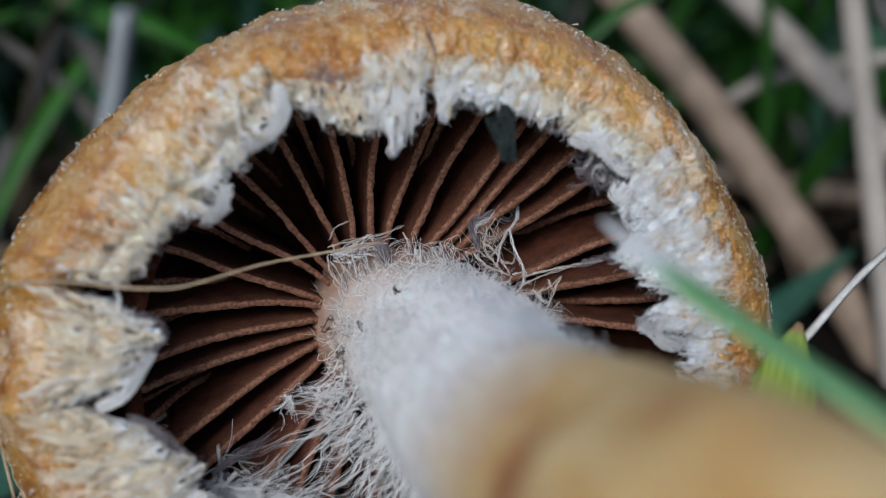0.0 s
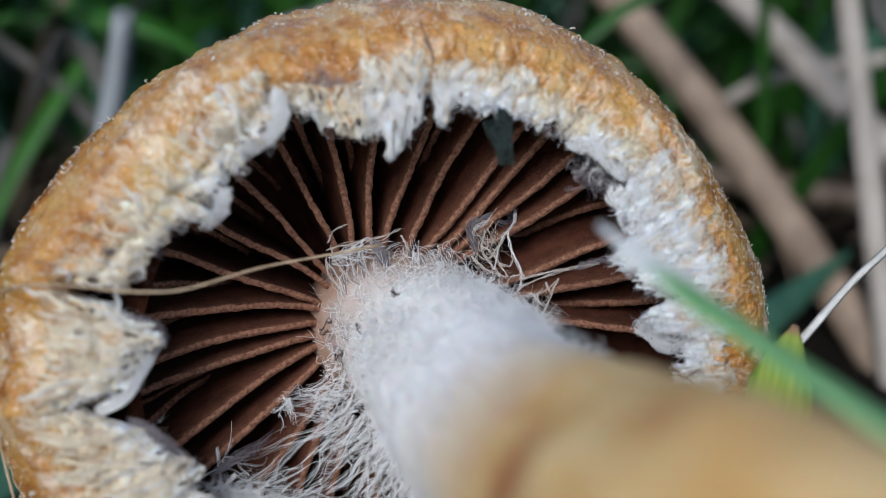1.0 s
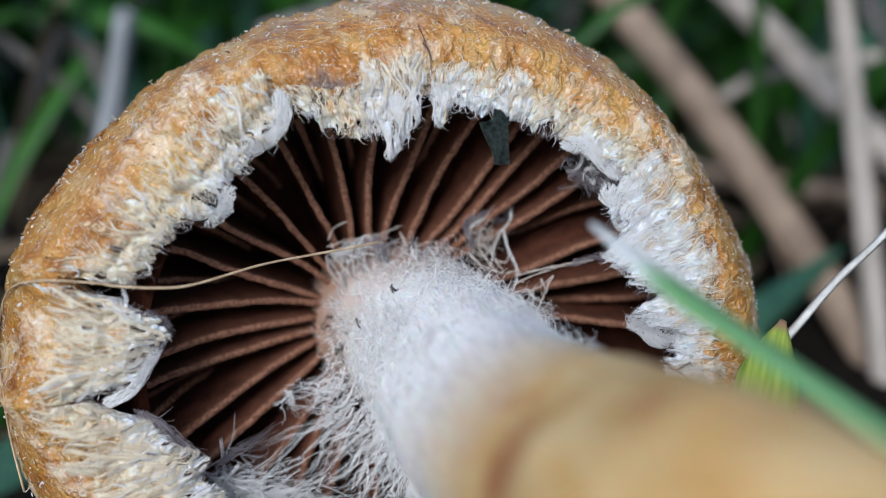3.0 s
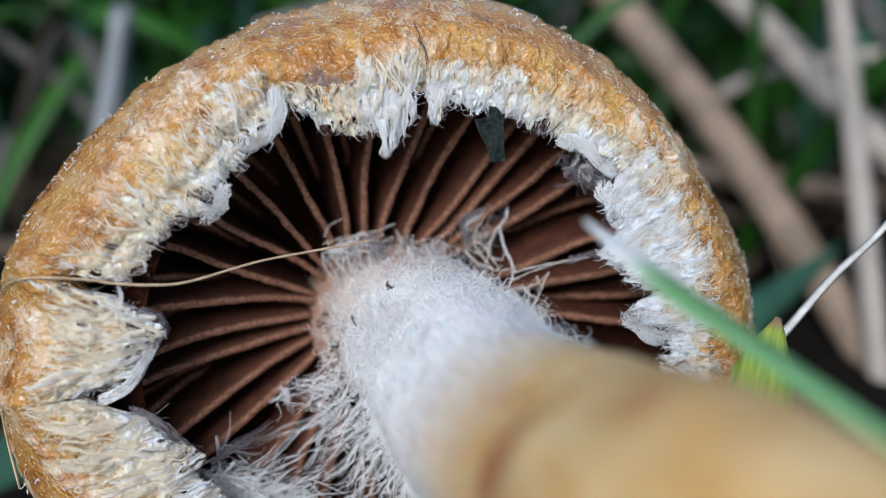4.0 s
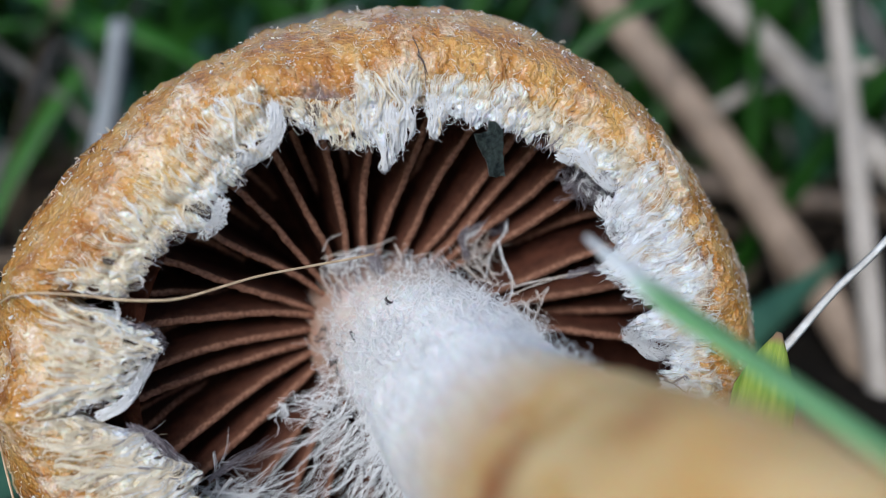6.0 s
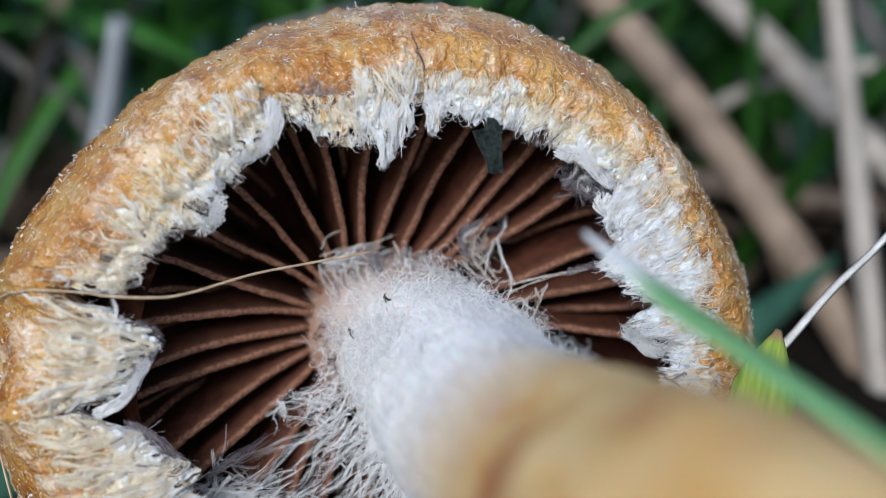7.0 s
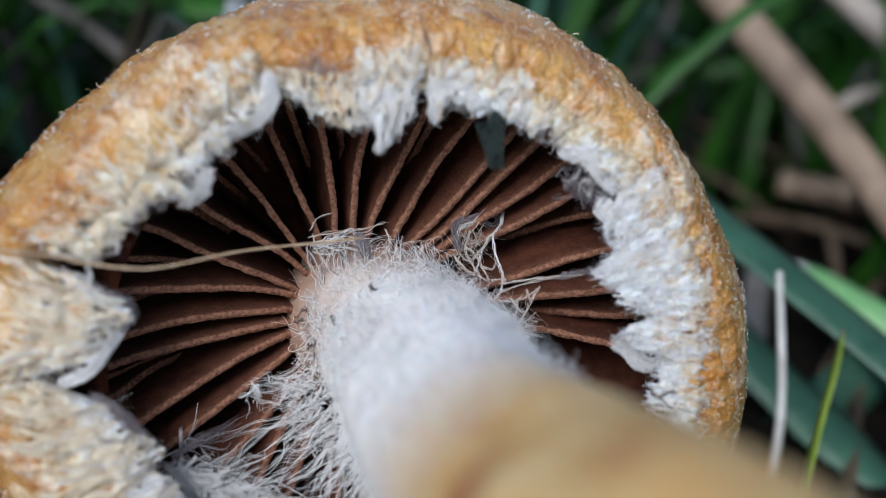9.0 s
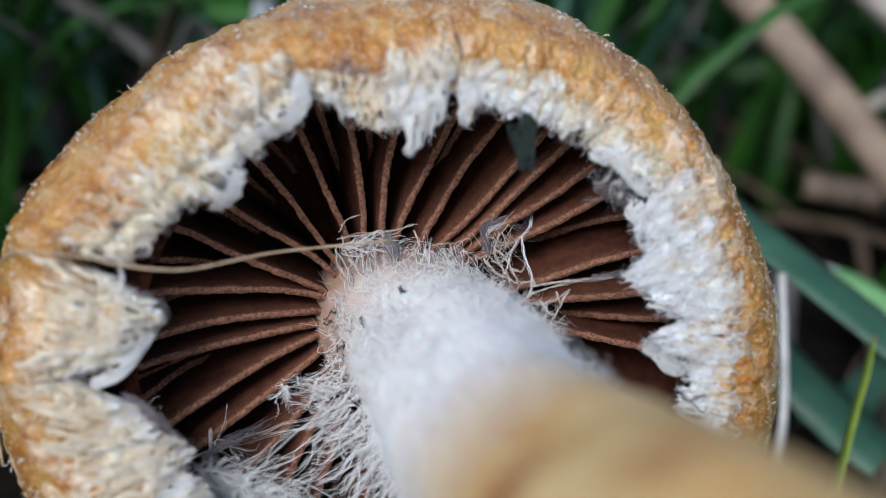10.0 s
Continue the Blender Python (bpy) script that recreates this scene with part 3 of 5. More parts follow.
        x = np.linspace(0, 1, 16)
        for _ in range(rng.integers(8, 17)):
            ph, tw, o = rng.uniform(0, 6.28), rng.uniform(1, 5), girth * math.sqrt(rng.random())
            swell = o * (0.6 + 1.6 * np.abs(x - 0.5))
            pick.add(line + np.stack([np.cos(ph + tw * x) * swell, np.sin(ph + tw * x) * swell, 0.7 * np.sin(ph + tw * x + 1) * swell], 1), rng.uniform(0.000014, 0.00003))
    for _ in range(int(count * wide)):
        # strands that follow one flow, so that neighbours run together and part again
        u, b = rng.uniform(0.01, 0.99), rng.uniform(0.0, 0.8)
        pick = tone(u, b + 0.1)
        length, k = rng.uniform(0.12, 0.5), 9
        hi, pts = rng.uniform(0.00002, 0.00012), []
        for j in range(k):
            arc = (a0 + wide * u) * 0.31
            u += (2.6 * noise.noise((arc * 0.8, b * 5, seed + 20.0)) + 1.2 * noise.noise((arc * 2.6, b * 12, seed + 21.0)) + rng.normal(0, 0.18)) * length / wide
            b += length / (k - 1)
            pts.append(on(u, min(b, 1.03)) + (0, 0, hi * math.sin(math.pi * j / (k - 1)) + 0.00002))
        pick.add(spline(np.array(pts), 15), rng.uniform(0.000018, 0.000042))
    for _ in range(int(count * wide * curl)):
        # curls and loops of loose floss
        u, b = rng.uniform(0.01, 0.99), rng.uniform(0.12, 1.0) ** 0.8
        p, k = on(u, b), 8
        turn = np.cumsum(rng.normal(0, 0.75, k)) + rng.uniform(0, 6.28)
        step = rng.uniform(0.00005, 0.00015)
        c = np.stack([np.cumsum(np.cos(turn)) * step, np.cumsum(np.sin(turn)) * step, rng.uniform(0.00003, 0.00022) * np.sin(np.linspace(0.3, 3.0, k))], 1)
        tone(u, b).add(spline(p + c, 14), rng.uniform(0.000016, 0.000034))
    for _ in range(int(wide * 2.5)):
        # frayed ends at the torn edge
        u = rng.uniform(0.02, 0.98)
        x = int(round(u * (n - 1)))
        base, back = grid[x, m - 2], grid[x, m - 12]
        d = (base - back) / (np.linalg.norm(base - back) + 1e-9)
        length = rng.uniform(0.00015, 0.0006)
        side = rng.normal(0, 0.7, 3)
        pts = [base - d * 0.0004, base + d * length * 0.4 + side * length * 0.2, base + d * length * 0.6 + side * length * 0.6, base + d * length * rng.uniform(-0.4, 0.8) + side * length]
        tone(u, 1.0).add(spline(pts, 9), rng.uniform(0.00002, 0.00004))
    for key, name, material in (("white", "white_fibre", WHITE_FIBRE), ("cream", "cream_fibre", CREAM_FIBRE), ("ochre", "ochre_fibre", OCHRE_FIBRE), ("grey", "grey_fibre", GREY_FIBRE)):
        if sets[key].n:
            sets[key].link(name, material, flap)
    return flap


# lobes round the rim: bearings, torn edge, tints
COTTON, ROPY = "thick white fluffy flap of the veil", "broad cream flap of the veil, ropy and torn"
veil_flap(-4, 8, [(0, 0.0168), (0.5, 0.0167), (0.8, 0.0172), (1, 0.0174)], 0.3, 0.6, 0.0010, 0.34, 1, 0.30, 12)
veil_flap(7, 17, [(0, 0.0174), (0.3, 0.0154), (0.75, 0.0145), (0.9, 0.0152), (1, 0.0168)], 0.1, 0.25, 0.0008, 0.38, 2, 0.36, 16, COTTON, 0.00045, 0.5, 3.0)
veil_flap(16.6, 35, [(0, 0.0168), (0.3, 0.0153), (0.7, 0.0143), (0.86, 0.0142), (0.95, 0.0158), (1, 0.0166)], 0.1, 0.3, 0.0009, 0.42, 3, 0.36, 16, COTTON, 0.00045, 0.5, 3.0)
veil_flap(34, 45, [(0, 0.0160), (0.45, 0.0162), (0.85, 0.0166), (1, 0.0186)], 0.1, 0.35, 0.0006, 0.40, 4, 0.34, 16, COTTON, 0.0004, 0.5, 3.0)
veil_flap(44.4, 70, [(0, 0.0190), (0.2, 0.0179), (0.45, 0.0176), (0.8, 0.0175), (1, 0.0177)], 0.8, 1.0, 0.0006, 0.31, 5, 0.34, 12, "ochre edge of the veil, frayed and grey", 0.0002)
veil_flap(69, 85.6, [(0, 0.0177), (0.5, 0.0174), (0.8, 0.0175), (1, 0.0176)], 0.35, 0.1, 0.0006, 0.34, 6, 0.34, 13, "white flap of the veil, felted and frayed")
veil_flap(85, 90, [(0, 0.0176), (0.4, 0.0161), (0.75, 0.0166), (1, 0.0178)], 0.2, 0.1, 0.0006, 0.33, 18, 0.12, 34, "forked white strand of the veil")
veil_flap(90.4, 104, [(0, 0.0178), (0.2, 0.0161), (0.45, 0.0151), (0.75, 0.0143), (0.78, 0.0156), (1, 0.0160)], 0.3, 0.3, 0.0010, 0.40, 7, 0.24, 18, "hanging white flap of the veil", 0.00035, 6.0)
veil_flap(103, 119, [(0, 0.0159), (0.3, 0.0160), (0.42, 0.0167), (0.65, 0.0172), (0.75, 0.0182), (0.85, 0.0189), (1, 0.0193)], 1.0, 0.6, 0.0006, 0.30, 8, 0.14, 12, "thin tan flap of the veil, frayed", 0.0002)
veil_flap(118, 131, [(0, 0.0192), (0.3, 0.0184), (0.55, 0.0180), (0.85, 0.0181), (1, 0.0178)], 0.45, 0.15, 0.0004, 0.43, 9, 0.12, 13, "cream flap of the veil with small pits", 0.0004)
veil_flap(130, 147, [(0, 0.0178), (0.4, 0.0177), (0.65, 0.0169), (0.85, 0.0169), (1, 0.0182)], 0.65, 0.6, 0.0008, 0.42, 10, 0.18, 13, "cream flap of the veil, grey and white at its edge", 0.00035)
veil_flap(146, 164.5, [(0, 0.0182), (0.25, 0.0184), (0.6, 0.0191), (0.8, 0.0190), (0.93, 0.0200), (1, 0.0224)], 1.1, 1.1, 0.0006, 0.40, 11, 0.30, 12, "yellowish flap of the veil, stained violet grey", 0.0004)
veil_flap(166, 184, [(0, 0.0222), (0.08, 0.0190), (0.12, 0.0176), (0.33, 0.0167), (0.36, 0.0175), (0.6, 0.0179), (0.78, 0.0186), (0.93, 0.0200), (1, 0.0222)], 0.85, 0.5, 0.0010, 0.44, 12, 0.30, 20, ROPY, 0.00045, 5.0)
veil_flap(184.6, 205, [(0, 0.0222), (0.06, 0.0204), (0.2, 0.0181), (0.43, 0.0173), (0.7, 0.0159), (0.8, 0.0154), (1, 0.0164)], 0.8, 0.45, 0.0010, 0.44, 13, 0.30, 20, ROPY, 0.00045, 5.0)
veil_flap(204, 222, [(0, 0.0164), (0.35, 0.0155), (1, 0.0156)], 0.8, 0.2, 0.0012, 0.43, 14, 0.28, 20, ROPY, 0.00035, 5.0)
veil_flap(221, 262, [(0, 0.0158), (0.5, 0.0150), (1, 0.0168)], 0.5, 0.2, 0.0014, 0.40, 15, 0.30, 8)
veil_flap(262, 310, [(0, 0.0168), (0.5, 0.0160), (1, 0.0170)], 0.5, 0.4, 0.0014, 0.38, 16, 0.30, 6)
veil_flap(310, 357, [(0, 0.0170), (0.5, 0.0164), (0.9, 0.0168), (1, 0.0170)], 0.4, 0.6, 0.0014, 0.36, 17, 0.30, 6)


def margin_felt():
    """Fibres on the rolled margin: tufts that lie radially and tangle, thick where the veil clung, scurf outside."""
    rng = np.random.default_rng(21)
    white, cream, ochre, dark = Threads(), Threads(), Threads(), Threads()
    for _ in range(7000):
        # short curled hairs in clusters, denser and paler towards the veil
        deg, s = rng.uniform(-30, 240), rng.uniform(0.24, 0.64)
        ca, sa = math.cos(radians(deg)), math.sin(radians(deg))
        q = noise.noise((ca * 9, sa * 9, s * 16)) + 0.8 * noise.noise((ca * 24, sa * 24, s * 38))
        near = (float(lerp_ring(VEIL_OUT, deg)) - s) * 3
        if near + q * 2.0 + rng.normal(0, 0.15) < 0.1:
            continue
        p = cap_point(deg, s, 0.00006)
        e1, e2 = cap_point(deg + 0.5, s, 0.00006) - p, cap_point(deg, s + 0.01, 0.00006) - p
        up = np.cross(e1, e2)
        e1, e2, up = e1 / np.linalg.norm(e1), e2 / np.linalg.norm(e2), -up / np.linalg.norm(up)
        k, x = 8, rng.random()
        lie = math.pi / 2 if rng.random() < 0.6 else rng.uniform(0, 6.28)
        turn = lie + rng.normal(0, 0.5) + np.cumsum(rng.normal(0, 0.6, k))
        step = rng.uniform(0.00004, 0.00013)
        rise = np.sin(np.linspace(0.2, rng.uniform(1.6, 3.0), k)) * rng.uniform(0.00003, 0.00028)
        pts = p + e1 * (np.cumsum(np.cos(turn)) * step)[:, None] + e2 * (np.cumsum(np.sin(turn)) * step)[:, None] + up * rise[:, None]
        pick = (ochre if x < 0.25 else cream if x < 0.75 else white) if near < 0.1 else (cream if x < 0.5 else white)
        pick.add(spline(pts, 12), rng.uniform(0.000016, 0.000036))
    for k in range(9):
        # dark threads laid on the skin for the shade in the cleft above the veil's split
        x = np.linspace(0, 1, 9)
        pts = [cap_point(91.8 - 2.2 * v + rng.normal(0, 0.3) + 0.25 * math.sin(v * 7), 0.40 - 0.13 * v, 0.00035) for v in x]
        a, b = sorted(rng.integers(0, 9, 2))
        if b - a > 2:
            dark.add(spline(np.array(pts[a:b + 1]), 10), rng.uniform(0.00003, 0.00008))
    for k in range(900):
        # cream and ochre granules on the skin, their tone standing in for wet glints
        deg, s = rng.uniform(-20, 235), rng.uniform(0.30, 0.64)
        p = cap_point(deg, s, 0.00012)
        pick = cream if rng.random() < 0.6 else ochre
        pick.add(p + np.cumsum(rng.normal(0, 0.00005, (4, 3)), 0), rng.uniform(0.00003, 0.00007), 0.00004)
    for k in range(420):
        # pale crumbs of veil on the outer skin
        deg, s = rng.uniform(60, 215), rng.uniform(0.42, 0.66)
        if noise.noise((math.cos(radians(deg)) * 14, math.sin(radians(deg)) * 14, s * 22)) < 0.02:
            continue
        p = cap_point(deg, s, 0.00020)
        (white if rng.random() < 0.5 else cream).add(spline(p + np.cumsum(rng.normal(0, 0.00009, (5, 3)), 0), 9), rng.uniform(0.00004, 0.00010), 0.00004)
    for k in range(90):
        # spore grains and dirt
        deg, s = rng.uniform(-10, 230), rng.uniform(0.24, 0.58)
        p = cap_point(deg, s, 0.00015)
        dark.add(p + rng.normal(0, 0.00006, (3, 3)), rng.uniform(0.00004, 0.00008), 0.00004)
    cap = next(o for o in MUSHROOM.children if o.name.startswith("cap"))
    white.link("white_felt", WHITE_FIBRE, cap, "white fibre felt")
    cream.link("cream_felt", CREAM_FIBRE, cap, "cream fibre felt")
    ochre.link("ochre_felt", OCHRE_FIBRE, cap, "ochre scurf")
    dark.link("cleft_shade_and_grains", DARK_FIBRE, cap, "dark threads for a cleft's shade, and spore grains")


margin_felt()


def stem_wool():
    """White wool on the top of the stem, long hairs below it, and the frill above."""
    rng = np.random.default_rng(33)
    line = spline(STEM_LINE, 120)
    _, a, b = frames_along(line)
    wool, hair, grey, dark, floss = Threads(), Threads(), Threads(), Threads(), Threads()

    def skin(i, th, lift=0.0):
        return line[i] + (math.cos(th) * a[i] + math.sin(th) * b[i]) * (stem_radius(i / 119) + lift)

    for _ in range(5200):
        i = int(np.clip(rng.normal(34, 7.0), 20, 52))
        th = rng.uniform(0, 6.28)
        p = skin(i, th, -0.0002)
        clump = noise.noise(p * 620) + 0.5 * noise.noise(p * 1500)
        if clump < 0 and rng.random() < 0.7:
            continue
        puff = 0.7 + 2.2 * max(0.0, clump)
        nrm = (p - line[i]) / np.linalg.norm(p - line[i])
        tang = line[min(i + 1, 119)] - line[i]
        tang /= np.linalg.norm(tang)
        side = np.cross(tang, nrm)
        ln, ph, turn = rng.uniform(0.0005, 0.0014), rng.uniform(0, 6.28), rng.uniform(1.5, 5.5)
        x = np.linspace(0, 1, 8)
        an = ph + turn * x
        loop = ln * rng.uniform(0.25, 0.6)
        pts = p + nrm * (puff * rng.uniform(0.0001, 0.0009) * np.sin(x * rng.uniform(1.6, 3.0)))[:, None] + (tang * (np.cos(an) - math.cos(ph))[:, None] + side * (np.sin(an) - math.sin(ph))[:, None]) * loop
        wool.add(pts, rng.uniform(0.00003, 0.00006))
    for _ in range(800):
        # larger loose curls that stand off the wool
        i = int(np.clip(rng.normal(27, 6.0), 14, 44))
        th = rng.uniform(0, 6.28)
        p = skin(i, th)
        out = (p - line[i]) / np.linalg.norm(p - line[i])
        k = 10
        way = np.cumsum(rng.normal(0, 0.6, (k, 3)), 0) + out * 0.9 + rng.normal(0, 0.5, 3)
        way /= np.linalg.norm(way, axis=1)[:, None]
        wool.add(spline(p + np.cumsum(way, 0) * rng.uniform(0.00007, 0.00019), 20), rng.uniform(0.000025, 0.00005))
    stem = next(o for o in MUSHROOM.children if o.name.startswith("stem"))

    def fan(starts, ends, count, sag, pick, wide=0.0008, curly=0.0, r=0.00004):
        """Threads from a line of points to another, spread and bent."""
        for _ in range(count):
            u = rng.random()
            p = np.array(starts[0]) * (1 - u) + np.array(starts[1]) * u + rng.normal(0, wide * 0.4, 3)
            w = np.clip(u + rng.normal(0, 0.12), 0, 1)
            q = np.array(ends[0]) * (1 - w) + np.array(ends[1]) * w + rng.normal(0, wide, 3)
            q = p + (q - p) * rng.uniform(0.35, 1.05)
            n = 6
            pts = [p + (q - p) * k / n + np.array(sag) * math.sin(math.pi * k / n) * rng.uniform(0.2, 1) + rng.normal(0, 0.00012 + curly, 3) * math.sin(math.pi * min(k, n - 0.5) / n) for k in range(n + 1)]
            c = spline(pts, 16)
            pick.add(c, r * rng.uniform(0.7, 1.5))
            x = np.linspace(0, 1, 16)[:, None]
            for _ in range(rng.integers(2, 8)):
                off = rng.normal(0, 0.00009, 3) * (0.3 + x) + rng.normal(0, 0.00007, 3) * np.sin(x * rng.uniform(4, 9) + rng.uniform(0, 6))
                stop = rng.integers(9, 17)
                pick.add((c + off)[:stop], r * rng.uniform(0.5, 1.0))

    # the skirt of long hairs on the lower side
    fan(((-0.00549, -0.00095, -0.00599), (-0.00207, -0.00646, -0.00351)), ((-0.00987, -0.00274, -0.00734), (-0.00548, -0.01103, -0.00579)), 46, (0.0002, -0.0002, 0.0004), hair, 0.0012, 0.00014, 0.000034)
    fan(((-0.00513, -0.00195, -0.00488), (-0.00173, -0.00749, -0.00290)), ((-0.01282, -0.00773, -0.00953), (-0.00381, -0.01314, -0.00696)), 42, (0, -0.0004, 0.0002), hair, 0.0012, 0.00014, 0.000034)
    fan(((-0.00258, -0.00569, -0.00210), (0.00055, -0.00884, 0.00052)), ((-0.00397, -0.01053, -0.00408), (-0.00032, -0.01214, -0.00146)), 46, (0, -0.0002, 0.0002), hair, 0.0006, 0.00012, 0.000034)
    # the tuft that points sideways, and its bright tip
    fan(((-0.00553, -0.00152, -0.00476), (-0.00592, -0.00349, -0.00471)), ((-0.01031, -0.00262, -0.00639), (-0.00944, -0.00253, -0.00627)), 16, (0, 0.0002, 0.0004), wool, 0.0006, 0.00025, 0.00003)
    fan(((-0.00944, -0.00249, -0.00607), (-0.00904, -0.00249, -0.00602)), ((-0.00945, -0.00537, -0.00633), (-0.00866, -0.00456, -0.00626)), 7, (-0.0002, 0, 0), wool, 0.0002, 0.00012, 0.00003)
    # web between the skirt and the rim
    fan(((-0.01577, -0.00807, -0.00386), (-0.01015, -0.01141, -0.00391)), ((-0.01027, -0.00637, -0.00721), (-0.00327, -0.01020, -0.00299)), 90, (0, -0.0003, 0.0002), wool, 0.0014, 0.00035, 0.00004)
    fan(((-0.01539, -0.00882, -0.00377), (-0.00862, -0.01256, -0.00363)), ((-0.01097, -0.00862, -0.00517), (-0.00403, -0.01136, -0.00304)), 150, (0, 0.0003, 0.0002), hair, 0.0012, 0.0005, 0.00004)
    fan(((-0.01426, -0.00710, -0.00370), (-0.01419, -0.00714, -0.00368)), ((-0.00946, -0.00444, -0.00668), (-0.00926, -0.00464, -0.00665)), 12, (0, -0.0003, 0), grey, 0.0001, 0.00008, 0.00004)
    # the frill round the top: loops that lean out over the gills
    for k in range(110):
        u = rng.random()
        p = np.array((-0.00543, 0.00304, -0.00801)) * (1 - u) + np.array((0.00358, 0.00632, -0.00486)) * u
        q = np.array((-0.00643, 0.00708, -0.00936)) * (1 - u) + np.array((0.00277, 0.00820, -0.00760)) * u
        e = p + (q - p) * rng.uniform(0.45, 1.1) + rng.normal(0, 0.0004, 3)
        side = np.array((rng.normal(0, 0.0006), rng.normal(0, 0.0003), rng.normal(0, 0.0003)))
        pts = [p, p + (e - p) * 0.4 + side * 0.6, p + (e - p) * 0.8 + side, e, e + side * rng.uniform(-1.4, 0.6) - (e - p) * rng.uniform(0.05, 0.4)]
        c = spline(pts, 18) + np.stack([np.sin(np.linspace(0, rng.uniform(6, 14), 18) + k) * 0.00024, np.cos(np.linspace(0, rng.uniform(6, 14), 18) + 2 * k) * 0.00024, np.zeros(18)], 1)
        (hair if rng.random() < 0.75 else grey).add(c, rng.uniform(0.00003, 0.00006))
    fan(((-0.00622, 0.00729, -0.00934), (-0.00581, 0.00688, -0.00926)), ((-0.00066, 0.00878, -0.00863), (-0.00128, 0.00836, -0.00869)), 12, (0, 0.0002, 0), hair, 0.0004, 0.0002, 0.00003)
    fan(((-0.00315, 0.00815, -0.00875), (-0.00273, 0.00836, -0.00870)), ((-0.00117, 0.00574, -0.00753), (-0.00157, 0.00491, -0.00755)), 24, (0, 0, 0), grey, 0.0002, 0.00008)
    # the crest with its grey curled tip
    tip = np.array((0.00688, 0.01019, -0.00924))
    for k in range(60):
        ph, r = rng.uniform(0, 6.28), rng.uniform(0.0003, 0.00085)
        an = np.linspace(ph, ph + rng.uniform(2.5, 5.0), 12)
        pts = tip + np.stack([r * np.cos(an), r * 0.8 * np.sin(an), rng.normal(0, 0.0003) + 0.0003 * np.sin(an * 0.7)], 1)
        grey.add(pts, 0.00005)
    def rope(points, wide, count, pick, r=0.00005):
        """A twisted cord of threads along a line."""
        c = spline(points, 14)
        for _ in range(count):
            ph, tw, o = rng.uniform(0, 6.28), rng.uniform(2, 6), wide * math.sqrt(rng.random())
            x = np.linspace(0, 1, 14)
            off = np.stack([np.cos(ph + tw * x), np.sin(ph + tw * x), 0.5 * np.sin(ph + tw * x * 0.7)], 1) * o
            pick.add(c + off + rng.normal(0, 0.00005, (14, 3)), r * rng.uniform(0.6, 1.3))

    # cords of the crest, of the net beside the stem with the strand that ties it to the rim, and of the frill
    rope([(0.00432, 0.00789, -0.00743), (0.00402, 0.00947, -0.00834), (0.00481, 0.01007, -0.00864), (0.00600, 0.01037, -0.00875), (0.00711, 0.01118, -0.00915)], 0.00028, 34, grey, 0.00004)
    rope([(0.00422, 0.00816, -0.00759), (0.00432, 0.00930, -0.00824), (0.00560, 0.00998, -0.00856), (0.00661, 0.01104, -0.00909), (0.00761, 0.01093, -0.00899), (0.00749, 0.00986, -0.00840)], 0.00016, 16, hair, 0.00003)
    rope([(0.00760, 0.01074, -0.00888), (0.00739, 0.00975, -0.00834), (0.00658, 0.00892, -0.00791), (0.00597, 0.00774, -0.00727), (0.00557, 0.00642, -0.00652)], 0.00007, 9, hair, 0.00003)
    rope([(0.00688, 0.00913, -0.00802), (0.00705, 0.00764, -0.00716), (0.00751, 0.00639, -0.00641), (0.00747, 0.00525, -0.00620), (0.00704, 0.00464, -0.00620)], 0.00007, 9, hair, 0.00003)
    rope([(0.00658, 0.00873, -0.00781), (0.00558, 0.00753, -0.00716), (0.00500, 0.00711, -0.00695), (0.00442, 0.00762, -0.00727)], 0.00006, 7, floss, 0.000035)
    rope([(0.00481, 0.00821, -0.00759), (0.00558, 0.00753, -0.00716), (0.00634, 0.00630, -0.00641), (0.00653, 0.00595, -0.00620)], 0.00006, 7, floss, 0.000035)
    rope([(0.00520, 0.00919, -0.00813), (0.00481, 0.00802, -0.00749), (0.00519, 0.00713, -0.00695), (0.00576, 0.00644, -0.00652), (0.00595, 0.00591, -0.00620)], 0.00006, 7, floss, 0.000035)
    rope([(0.00596, 0.00682, -0.00674), (0.00674, 0.00670, -0.00663), (0.00714, 0.00746, -0.00706)], 0.00006, 7, floss, 0.000035)
    rope([(0.00403, 0.00740, -0.00716), (0.00480, 0.00654, -0.00663), (0.00557, 0.00624, -0.00641), (0.00654, 0.00586, -0.00620)], 0.00006, 7, floss, 0.000035)
    rope([(0.00672, 0.00597, -0.00620), (0.00760, 0.00612, -0.00625), (0.00772, 0.00575, -0.00620)], 0.00006, 7, floss, 0.000035)
    rope([(0.00714, 0.00585, -0.00489), (0.00859, 0.00627, -0.00425), (0.00993, 0.00662, -0.00365), (0.01127, 0.00691, -0.00305), (0.01225, 0.00712, -0.00260)], 0.00007, 8, floss, 0.000035)
    rope([(0.00694, 0.00516, -0.00500), (0.00828, 0.00586, -0.00440), (0.00961, 0.00641, -0.00380), (0.01094, 0.00682, -0.00320)], 0.00007, 8, floss, 0.000035)
    rope([(0.01094, 0.00682, -0.00320), (0.01175, 0.00715, -0.00283), (0.01242, 0.00732, -0.00260), (0.01301, 0.00718, -0.00260)], 0.00025, 26, grey, 0.000035)
    rope([(0.00700, 0.00460, -0.00500), (0.00804, 0.00473, -0.00455), (0.00887, 0.00512, -0.00418), (0.00965, 0.00597, -0.00380)], 0.00006, 7, floss, 0.000035)
